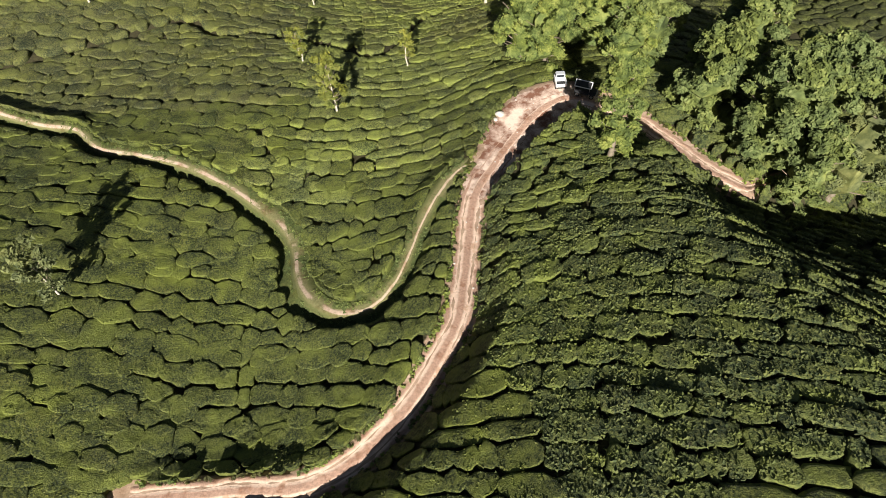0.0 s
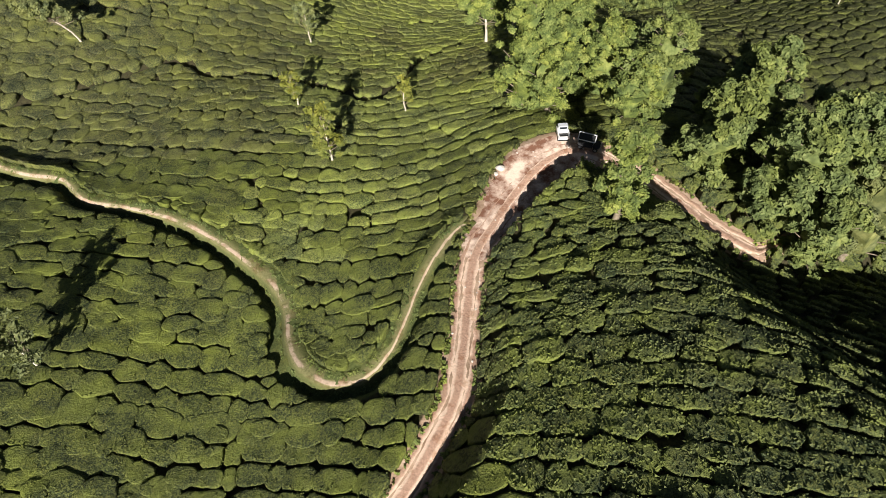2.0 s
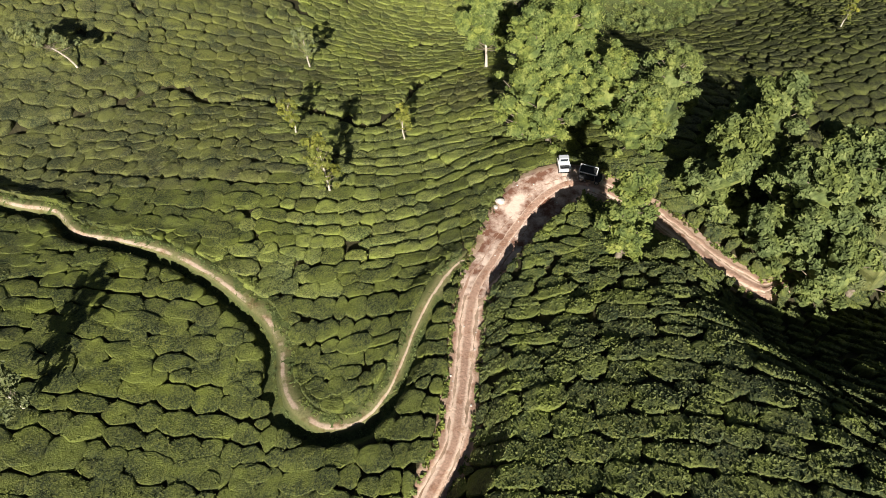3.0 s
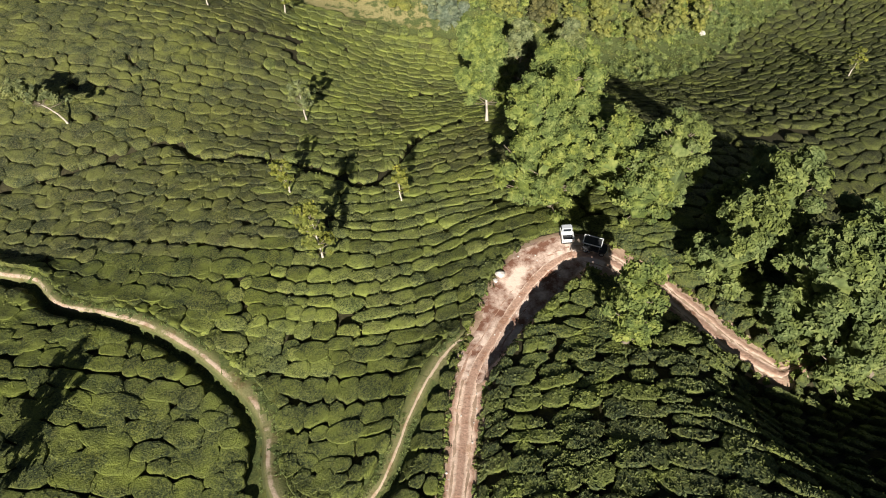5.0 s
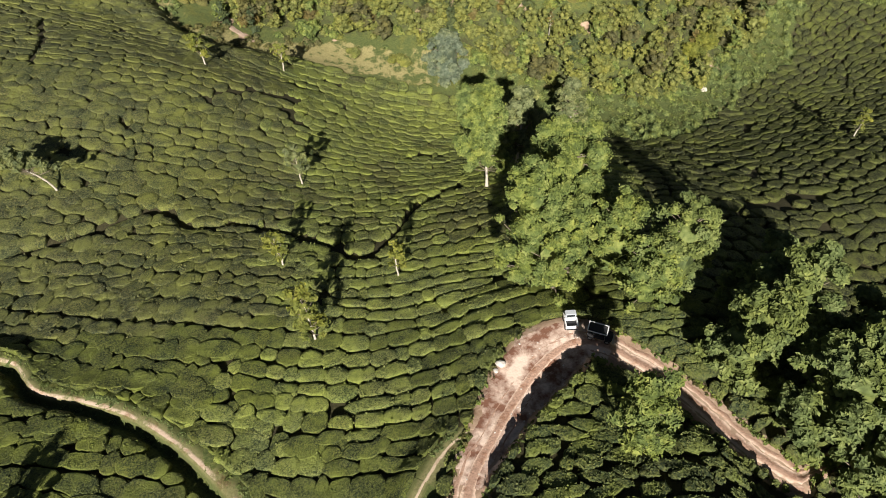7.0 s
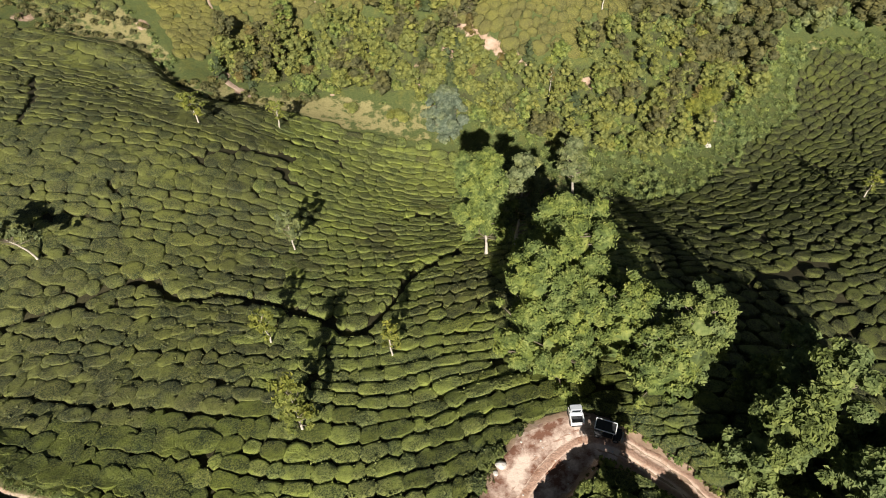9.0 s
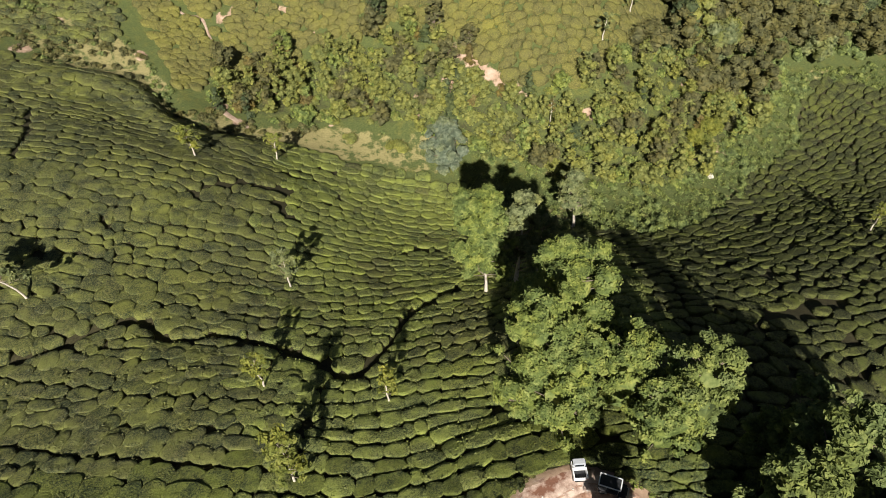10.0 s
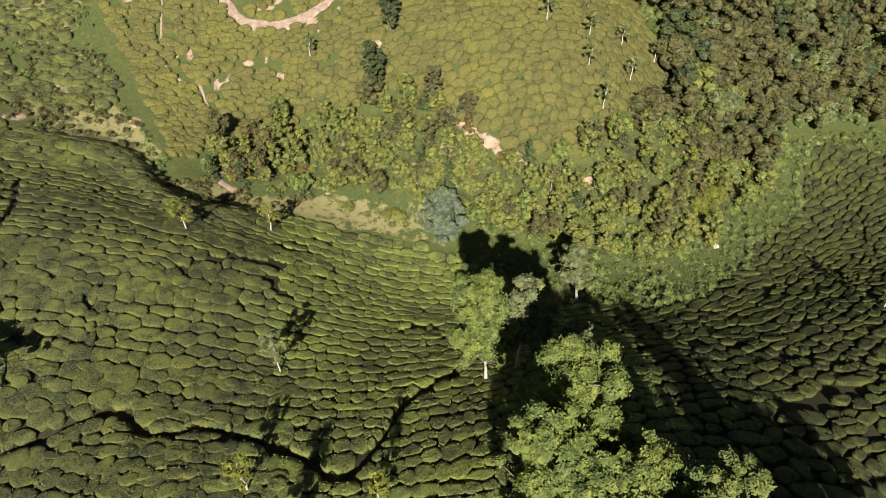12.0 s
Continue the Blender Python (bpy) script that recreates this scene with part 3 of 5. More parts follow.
# ---- tea ----
def hug(centres, segs, seed=1):
    """Outlines of clipped bushes that have grown against their neighbours: reach of each bush at even angles, as shares of its half length and half width.
    Rows stay parted by a narrow furrow; bushes of one row nearly close up."""
    rng = np.random.default_rng(seed)
    n = len(centres)
    cx, cy, head, a, b, h = centres.T
    ang = np.linspace(0, 2 * np.pi, segs, endpoint=False)
    ex, ey = np.cos(ang), np.sin(ang)
    cell = 6.0
    gx, gy = np.floor(cx / cell).astype(int), np.floor(cy / cell).astype(int)
    boxes = collections.defaultdict(list)
    for i, key in enumerate(zip(gx.tolist(), gy.tolist())):
        boxes[key].append(i)
    reach = np.full((n, segs), 1.30)
    closed = np.where(rng.random(n) < np.where((cx > 50) | ((cx > 11) & (cy < 50)), 0.68, 0.82), -0.19, 0.05)
    parted = rng.uniform(0.075, 0.15, n) - rng.uniform(-0.04, 0.19, n) * ((cx > 11) & (cx < 40) & (cy < 50)) + (0.06 * np.clip((cx - 20) / 9, 0, 1) + 0.60 * np.clip((cx - 31) / 9, 0, 1)) * (cy < 48)
    parted = np.where(cy > 185, 0.25 * parted, np.where((cx > 50) & (cy > 70), 1.35 * parted, parted))
    closed = np.where(cy > 185, -0.22, closed)
    metres = np.hypot(a[:, None] * ex, b[:, None] * ey)
    for (kx, ky), own in boxes.items():
        own = np.array(own)
        others = np.array([j for dx in (-1, 0, 1) for dy in (-1, 0, 1) for j in boxes.get((kx + dx, ky + dy), ())])
        dx, dy = cx[others][None] - cx[own][:, None], cy[others][None] - cy[own][:, None]
        c, s = np.cos(head[own])[:, None], np.sin(head[own])[:, None]
        u = (dx * c + dy * s) / (0.5 * (a[own][:, None] + a[others][None]))
        v = (dy * c - dx * s) / (0.5 * (b[own][:, None] + b[others][None]))
        d2 = u * u + v * v
        toward = u[..., None] * ex + v[..., None] * ey
        ok = (d2[..., None] > 1e-6) & (toward > 1e-3)
        lim = np.where(ok, d2[..., None] / (2 * np.maximum(toward, 1e-3)), 9.0)
        furrow = np.where(np.abs(v) < 0.55 * np.abs(u), closed[own][:, None], parted[own][:, None])
        reach[own] = np.minimum(reach[own], (lim - furrow[..., None] / metres[own][:, None, :]).min(1))
    reach = np.maximum(reach, 0.22)
    soft = 0.5 * reach + 0.25 * (np.roll(reach, 1, 1) + np.roll(reach, -1, 1))
    reach = np.minimum(reach, soft)
    shy = rng.uniform(0.0, 0.55, n)
    ragged = np.where((cx > 11) & (cy < 50), 2.4, np.where((cx > 50) & (cy > 70), 1.8, 1.0))[:, None]
    reach *= 1 + rng.uniform(-0.08, 0.035, (n, segs)) * ragged
    for line, w in ((ROAD, 1.1), (PATH_WEST, 0.72), (PATH_LINK, 0.7)) + tuple((l, None) for l in CRACKS):
        near = np.nonzero(nearest(cx, cy, line)[0] < 6)[0]
        for _ in range(7):
            if not len(near):
                break
            lx, ly = reach[near] * ex * a[near][:, None], reach[near] * ey * b[near][:, None]
            c, s = np.cos(head[near])[:, None], np.sin(head[near])[:, None]
            d, at = nearest((cx[near][:, None] + lx * c - ly * s).ravel(), (cy[near][:, None] + lx * s + ly * c).ravel(), line)
            room = np.full(lx.shape, 0.30) if w is None else (line[at, 3] * w).reshape(lx.shape) + 0.05 + shy[near][:, None]
            if line is PATH_WEST:
                ahead = line[np.minimum(at + 1, len(line) - 1), :2] - line[np.maximum(at - 1, 0), :2]
                lee = ahead[:, 0] * (np.repeat(cy[near], segs) - line[at, 1]) - ahead[:, 1] * (np.repeat(cx[near], segs) - line[at, 0]) < 0
                room += (lee * 0.55 * np.clip((4 - line[at, 0]) / 4, 0, 1)).reshape(lx.shape)
            tight = d.reshape(lx.shape) < room
            reach[near] = np.where(tight, reach[near] * 0.86, reach[near])
    return reach


def bushes(name, centres, material, label, reach, rings=9, seed=1):
    """Joins many bushes: centres rows of x, y, heading, half length, half width, height; reach: their outlines."""
    rng = np.random.default_rng(seed)
    prof = np.array([(0.0, 1.01), (0.50, 1.01), (0.88, 1.0), (0.97, 0.97), (1.0, 0.86), (1.0, 0.42), (0.95, -0.40)])
    if rings < 9:
        prof = np.array([(0.0, 1.01), (0.60, 1.01), (0.94, 0.98), (1.0, 0.84), (0.96, -0.35)])
    n, k = len(centres), len(prof)
    cx, cy, head, a, b, h = centres.T
    segs = reach.shape[1]
    ang = np.linspace(0, 2 * np.pi, segs, endpoint=False)
    r = prof[:, 0]
    lx = (reach * np.cos(ang) * a[:, None])[:, None, :] * r[None, :, None]
    ly = (reach * np.sin(ang) * b[:, None])[:, None, :] * r[None, :, None]
    c, s = np.cos(head)[:, None, None], np.sin(head)[:, None, None]
    x = cx[:, None, None] + lx * c - ly * s
    y = cy[:, None, None] + lx * s + ly * c
    z0 = land(x, y)
    lump = 0.22 * (lattice(x / 1.5, y / 1.5, 21) - 0.5) + 0.16 * (lattice(x / 0.6, y / 0.6, 22) - 0.5)
    lump = lump * np.where(cy > 88, 0.55, 1.0)[:, None, None]
    z = z0 + prof[None, :, 1, None] * h[:, None, None] + lump * np.clip(prof[None, :, 1, None], 0, 1) * np.minimum(1.0, h[:, None, None])
    jit = rng.uniform(-0.04, 0.04, x.shape)
    verts = np.stack([x + jit, y - jit, z], -1)
    verts[:, 0, :, :] = verts[:, 0, :1, :]
    verts = verts.reshape(n, k * segs, 3)
    faces = (grid_faces(k, segs, True)[None] + (np.arange(n) * k * segs)[:, None, None]).reshape(-1, 4)
    ob = mesh_object(name, verts.reshape(-1, 3), faces, material)
    return tagged(ob, label, "tea bushes", kind="stuff")


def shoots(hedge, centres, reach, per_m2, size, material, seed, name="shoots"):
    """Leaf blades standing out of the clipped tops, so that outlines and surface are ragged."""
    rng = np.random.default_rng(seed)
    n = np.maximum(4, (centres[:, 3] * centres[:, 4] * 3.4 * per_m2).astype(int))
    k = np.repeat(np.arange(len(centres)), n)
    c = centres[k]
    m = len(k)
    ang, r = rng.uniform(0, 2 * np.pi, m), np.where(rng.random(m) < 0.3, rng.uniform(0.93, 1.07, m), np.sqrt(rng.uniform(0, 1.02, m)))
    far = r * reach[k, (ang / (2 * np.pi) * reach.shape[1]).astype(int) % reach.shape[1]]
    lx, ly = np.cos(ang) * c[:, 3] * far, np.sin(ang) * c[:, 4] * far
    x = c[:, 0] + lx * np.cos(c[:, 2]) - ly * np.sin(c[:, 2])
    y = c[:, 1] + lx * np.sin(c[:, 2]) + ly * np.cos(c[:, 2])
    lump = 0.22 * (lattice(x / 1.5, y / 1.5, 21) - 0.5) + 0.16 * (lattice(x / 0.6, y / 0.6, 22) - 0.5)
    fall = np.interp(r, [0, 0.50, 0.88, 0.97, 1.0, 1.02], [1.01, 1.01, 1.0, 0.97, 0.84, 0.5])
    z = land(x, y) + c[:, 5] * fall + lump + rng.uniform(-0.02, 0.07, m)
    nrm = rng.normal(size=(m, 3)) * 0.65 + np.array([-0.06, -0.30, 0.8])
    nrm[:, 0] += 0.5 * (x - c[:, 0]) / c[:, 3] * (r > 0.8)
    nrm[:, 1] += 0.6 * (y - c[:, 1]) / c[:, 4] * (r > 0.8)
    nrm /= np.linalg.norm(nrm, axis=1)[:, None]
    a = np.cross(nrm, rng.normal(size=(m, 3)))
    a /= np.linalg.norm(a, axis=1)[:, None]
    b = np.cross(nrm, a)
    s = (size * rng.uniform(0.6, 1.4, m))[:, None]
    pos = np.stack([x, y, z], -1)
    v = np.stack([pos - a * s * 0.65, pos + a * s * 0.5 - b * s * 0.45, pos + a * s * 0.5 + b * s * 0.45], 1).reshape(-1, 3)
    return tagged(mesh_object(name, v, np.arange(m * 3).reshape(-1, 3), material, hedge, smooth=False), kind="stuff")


# How the planting rows run at places on the hillside: x, y, rise northwards for each metre east.
BEARING = np.array([
    (16, 38, -0.33), (20, 33, -0.31), (22, 26, -0.33), (32, 35, -0.67), (31, 27, -0.90), (30, 21, -0.75), (24, 21, -0.45), (12, 24, -0.40), (20, 10, -0.44), (26, 8, -0.52),
    (-23, 46, -0.24), (-34, 58, -0.26), (-30, 38, -0.15), (-2, 53, -0.34), (-14, 57, -0.36), (-1, 68, -0.38), (8, 68, -0.15), (15, 68, 0.05), (-24, 77, -0.36), (-41, 87, -0.22),
    (-4, 30, -0.36), (-16, 24, -0.33), (-28, 30, -0.15), (-17, 87, -0.26), (15, 88, -0.02), (19, 72, -0.02), (4, 124, -0.12), (19, 139, -0.30), (22, 119, -0.15), (-21, 126, -0.08),
    (-39, 118, -0.13), (-39, 139, -0.25), (-29, 163, -0.45)])
BEARING = np.vstack([BEARING, [(74, 112, 0.60), (48, 77, 0.05), (103, 124, 0.65), (81, 91, 0.28), (132, 153, 0.50), (78, 125, 0.45), (60, 105, 0.45), (95, 108, 0.50), (118, 140, 0.60), (60, 90, 0.25)]])


def contour_rows(x0, x1, xc, ys, spacing):
    """Planting rows traced along the contours from the column xc; rows start and stop where they would crowd or part."""
    step = 1.0

    def lean(x, y):
        d2 = (x[:, None] - BEARING[:, 0]) ** 2 + (y[:, None] - BEARING[:, 1]) ** 2
        w = 1 / (d2 + 25) ** 1.5
        return (w * BEARING[:, 2]).sum(1) / w.sum(1) + 0.40 * (lattice(x / 3.4, y / 5.5, 33) - 0.5) + 0.30 * (lattice(x / 1.7, y / 3.0, 34) - 0.5)

    rows, first = [], {}
    for sign in (1, -1):
        live = [[(xc, float(y), spacing)] for y in ys]
        for i, r in enumerate(live):
            first.setdefault(i, []).append(r)
        x = xc
        while x0 < x < x1:
            y = np.array([r[-1][1] for r in live])
            y2 = y + sign * step * lean(np.full(len(y), x), y)
            x += sign * step
            keep, last = [], -1e9
            for i in np.argsort(y2):
                gap = y2[i] - last
                if gap < spacing * 0.72:
                    continue
                if keep and gap > spacing * 1.45:
                    keep.append([(x, (last + y2[i]) / 2, spacing)])
                    rows.append(keep[-1])
                live[i].append((x, float(y2[i]), spacing))
                keep.append(live[i])
                last = y2[i]
            live = keep
            tops = np.array([r[-1][1] for r in live])
            room = np.gradient(tops) if len(tops) > 2 else np.full(len(tops), spacing)
            for r, g in zip(live, room):
                r[-1] = (r[-1][0], r[-1][1], float(g))
    rows += [r[1][:0:-1] + r[0] for r in first.values()]
    return [np.array(r) for r in rows if len(r) > 2]


CRACKS = [GULLY,
          glide([(128.6, 166.5), (129.5, 171.9), (133.7, 178.6)]), glide([(115.2, 145.9), (116.5, 140.5), (114, 131.2), (110.5, 119.7)]),
          glide([(61.8, 86.3), (67.9, 90.5), (74.7, 93.3), (81.7, 94.2), (89.2, 95.8)]), glide([(77.4, 104.2), (81.9, 104.4), (85.6, 102), (90, 100.8), (94.4, 98.3)]),
          glide([(92, 130.3), (97, 133.5), (101.8, 134.9)]), glide([(-51.5, 143.7), (-52.2, 153.5), (-55.7, 165.8)]), glide([(-19.5, 138.8), (-12.1, 142.9), (-4, 144.7)]),
          glide([(16.2, 126.4), (21.4, 128), (23.5, 127.2)])]


def plant(seed, spacing):
    rng = np.random.default_rng(seed)
    out = []
    for row in contour_rows(-74, 164, 12.0, np.arange(-20.0, 215.0, spacing), spacing):
        d = np.r_[0, np.cumsum(np.hypot(*np.diff(row[:, :2], axis=0).T))]
        at = rng.uniform(0, 2)
        while at < d[-1]:
            half = float(np.clip(rng.normal(1.35, 0.45), 0.65, 2.6))
            shoulder = np.interp(at, d, row[:, 1]) > 92 and np.interp(at, d, row[:, 0]) < 34
            half *= 0.95 if shoulder else 1.55 if np.interp(at, d, row[:, 0]) > 50 and np.interp(at, d, row[:, 1]) > 66 else 1.0
            mid = at + half
            x, y = np.interp(mid, d, row[:, 0]), np.interp(mid, d, row[:, 1])
            x2, y2 = np.interp(mid + 0.6, d, row[:, 0]), np.interp(mid + 0.6, d, row[:, 1])
            x1, y1 = np.interp(mid - 0.6, d, row[:, 0]), np.interp(mid - 0.6, d, row[:, 1])
            out.append((x, y + rng.normal(0, 0.26 if shoulder else 0.16), math.atan2(y2 - y1, x2 - x1 + 1e-9), half, min(1.6, np.interp(mid, d, row[:, 2]) * 0.5 * math.cos(math.atan2(y2 - y1, x2 - x1 + 1e-9))) * rng.uniform(0.90, 1.12), rng.uniform(0.70, 0.98)))
            at += 2 * half + (0.0 if rng.random() < 0.9 else rng.uniform(0.1, 0.4))
    return np.array(out)


def clear_of(c):
    """Bushes whose clipped outline keeps off the track and the paths."""
    ok = np.ones(len(c), bool)
    for line, w in [(ROAD, 0.85), (PATH_WEST, 0.62), (PATH_LINK, 0.6)] + [(l, None) for l in CRACKS]:
        d, at = nearest(c[:, 0], c[:, 1], line)
        if line is PATH_WEST:
            ahead = line[np.minimum(at + 1, len(line) - 1), :2] - line[np.maximum(at - 1, 0), :2]
            lee = ahead[:, 0] * (c[:, 1] - line[at, 1]) - ahead[:, 1] * (c[:, 0] - line[at, 0]) < 0
            w = np.where(lee & (line[at, 0] < 3), 1.25, 0.62)
        phi = np.arctan2(line[at, 1] - c[:, 1], line[at, 0] - c[:, 0]) - c[:, 2]
        reach = np.hypot(c[:, 3] * np.cos(phi), c[:, 4] * np.sin(phi))
        ok &= d > (0.35 if w is None else line[at, 3] * w + 0.25) + 0.9 * reach
    return ok


KNOLL = [(10.5, 40), (13, 46), (17, 52), (24, 57.5), (31, 57.5), (38, 48), (42, 40), (50, 40), (58, 30), (44, 29), (26, 33), (12, 36)]
rng_rows = np.random.default_rng(23)
tea = plant(3, 2.45)
fine_rows = plant(5, 1.85)
fine_rows[:, 1] += rng_rows.normal(0, 0.36, len(fine_rows))
fine_rows[:, 0] += rng_rows.normal(0, 0.3, len(fine_rows))
fine_rows[:, 2] += rng_rows.normal(0, 0.10, len(fine_rows))
fine_rows[:, 3] *= rng_rows.uniform(0.6, 1.2, len(fine_rows))
fine_rows[:, 4] *= rng_rows.uniform(0.8, 1.1, len(fine_rows))
BENCH = [(29, 62), (34, 57.5), (40, 47.5), (46, 44), (50, 50), (42, 60), (33, 68)]
bench_rows = plant(7, 1.55)
near_bench = inside(tea[:, 0], tea[:, 1], BENCH) | inside(tea[:, 0], tea[:, 1], KNOLL)
tea = np.vstack([tea[~near_bench], fine_rows[inside(fine_rows[:, 0], fine_rows[:, 1], KNOLL)], bench_rows[inside(bench_rows[:, 0], bench_rows[:, 1], BENCH)]])
crowded = tea[~clear_of(tea)]
tea = tea[clear_of(tea)]
small = []
for f in (-0.78, -0.4, 0.0, 0.4, 0.78):
    c = crowded.copy()
    c[:, 0] += f * c[:, 3] * np.cos(c[:, 2])
    c[:, 1] += f * c[:, 3] * np.sin(c[:, 2])
    c[:, 3] = c[:, 3] * 0.22 + 0.30
    c[:, 4] *= 0.72
    small.append(c)
small = np.vstack(small)
tea = np.vstack([tea, small[clear_of(small)]])
rng = np.random.default_rng(17)
fill = []
for line in LINES:
    k = rng.integers(0, len(line), len(line) * 9)
    off = rng.uniform(1.2, 4.5, len(k)) * rng.choice([-1, 1], len(k))
    turn = rng.uniform(0, 6.28, len(k))
    fill.append(np.stack([line[k, 0] + off * np.cos(turn), line[k, 1] + off * np.sin(turn), rng.uniform(-0.3, 0.3, len(k)), rng.uniform(0.55, 0.95, len(k)), rng.uniform(0.55, 0.85, len(k)), rng.uniform(0.7, 1.0, len(k))], -1))
k = 16000
fill.append(np.stack([rng.uniform(-60, 60, k), rng.uniform(4, 120, k), rng.uniform(-0.3, 0.3, k), rng.uniform(0.8, 1.25, k), rng.uniform(0.8, 1.1, k), rng.uniform(0.7, 1.0, k)], -1))
fill = np.vstack(fill)
for c in fill[clear_of(fill)]:
    near = tea[(np.abs(tea[:, 0] - c[0]) < 5) & (np.abs(tea[:, 1] - c[1]) < 4)]
    dx, dy = c[0] - near[:, 0], c[1] - near[:, 1]
    u = (dx * np.cos(near[:, 2]) + dy * np.sin(near[:, 2])) / (near[:, 3] + 0.75 * c[3])
    v = (dy * np.cos(near[:, 2]) - dx * np.sin(near[:, 2])) / (near[:, 4] + 0.75 * c[4])
    if not len(near) or (u * u + v * v).min() > 1.0:
        tea = np.vstack([tea, c])
bad = np.zeros(len(tea), bool)
for zone in (VALLEY, DRY, SCRUB, WOODS, FAR_LAWN, FAR_WEST):
    bad |= inside(tea[:, 0], tea[:, 1], zone)
bad |= tea[:, 1] > tea_limit(tea[:, 0])
tea = tea[~bad]
east = (tea[:, 0] > 9 + 0.25 * np.clip(tea[:, 1] - 34, 0, 99)) & (tea[:, 1] < 62)
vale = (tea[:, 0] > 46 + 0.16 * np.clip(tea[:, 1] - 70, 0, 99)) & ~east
tea[east, 5] *= 1 + 0.6 * np.clip((tea[east, 0] - 31) / 9, 0, 1) + rng.uniform(-0.1, 0.2, east.sum())
tea[vale, 4] *= 0.95
tea[vale, 5] = tea[vale, 5] * rng.uniform(0.75, 1.35, vale.sum()) + 0.15
tea[vale, :2] += rng.normal(0, 0.34, (vale.sum(), 2))
tea[vale, 2] += rng.normal(0, 0.16, vale.sum())
low = tea[:, 1] > 78
tea[low, 4] *= 1.13
tea[low, 5] *= 0.84
rng = np.random.default_rng(41)
# Share of the brightened tea: highest where the upper slope should look more lit.
share = np.clip((tea[:, 1] - 66) / 60, 0, 0.85) * np.clip((tea[:, 0] + 18) / 20, 0.05, 1) * np.clip(0.4 + 1.4 * lattice(tea[:, 0] / 11, tea[:, 1] / 11, 44), 0, 1.2)
share = np.maximum(share, 0.95 * np.exp(-(((tea[:, 0] - 17) / 9) ** 2) - ((tea[:, 1] - 78) / 13) ** 2))
share = np.maximum(share, 0.90 * np.exp(-(((tea[:, 0] - 4) / 15) ** 2) - ((tea[:, 1] - 84) / 17) ** 2))
share = np.maximum(share, 0.62 * np.exp(-(((tea[:, 0] - 0) / 17) ** 2) - ((tea[:, 1] - 63) / 15) ** 2))
flush_lit = (tea[:, 1] > 47) & (0.22 + 0.3 * lattice(tea[:, 0] / 7, tea[:, 1] / 5, 46) + 0.34 * (rng.random(len(tea)) - 0.3) < share) & ~east & ~vale
far = ((tea[:, 1] > 76) | (tea[:, 0] > 62)) & ~vale & ~flush_lit & ~east
close = np.argsort(1e9 * (tea[:, 1] < 7) + np.hypot(tea[:, 0] + 1.0, tea[:, 1] - 30.0) + 1e9 * (east | far | vale | flush_lit))[:290]
single = np.zeros(len(tea), bool)
single[close] = True
rear = tea[:, 1] < 7
west = ~east & ~far & ~vale & ~flush_lit & ~single & ~rear
outline = hug(tea, 20, 2)


def hedge_rows(which, material, label, density, size, leaves, seed, rings=9):
    hedge = bushes("tea_hedge_rows", tea[which], material, label, outline[which][:, :: 1 if rings > 6 else 2], rings, seed)
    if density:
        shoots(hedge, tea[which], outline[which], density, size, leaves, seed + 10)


hedge_rows(rear & ~flush_lit, M_TEA, "clipped tea bushes on the crest of the spur", 0, 0, None, 9, 6)
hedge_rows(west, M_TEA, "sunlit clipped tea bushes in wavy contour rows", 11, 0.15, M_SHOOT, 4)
hedge_rows(east & ~rear & ~flush_lit, M_TEA_SHADE, "dark green clipped tea bushes on the spur above the track", 26, 0.21, M_SHOOT_SHADE, 5)
hedge_rows(flush_lit, M_TEA_FLUSH_LIT, "yellow-green clipped tea bushes with canopy light put into their colour", 6, 0.22, M_SHOOT_FLUSH_LIT, 7, 6)
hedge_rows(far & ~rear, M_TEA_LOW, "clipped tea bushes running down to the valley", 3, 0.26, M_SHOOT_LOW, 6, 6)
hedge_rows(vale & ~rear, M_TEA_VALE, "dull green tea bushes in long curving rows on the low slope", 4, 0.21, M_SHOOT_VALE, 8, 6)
for i, k in enumerate(np.nonzero(single)[0]):
    bush = bushes("tea_bush", tea[k : k + 1], M_TEA, "clipped flat-topped tea bush with young yellow-green shoots", outline[k : k + 1], seed=300 + i)
    tagged(bush, category="tea bush", group="tea bushes round the footpath bend", kind="thing")
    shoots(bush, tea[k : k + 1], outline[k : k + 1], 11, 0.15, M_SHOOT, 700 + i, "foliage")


def scatter(poly, spacing, seed, keep=1.0):
    rng = np.random.default_rng(seed)
    p = np.array(poly)
    gx, gy = np.meshgrid(np.arange(p[:, 0].min(), p[:, 0].max(), spacing), np.arange(p[:, 1].min(), p[:, 1].max(), spacing * 0.87))
    gx[1::2] += spacing / 2
    x, y = (gx + rng.uniform(-0.3, 0.3, gx.shape) * spacing).ravel(), (gy + rng.uniform(-0.3, 0.3, gy.shape) * spacing).ravel()
    ok = inside(x, y, poly) & (rng.random(x.shape) < keep)
    return x[ok], y[ok], rng


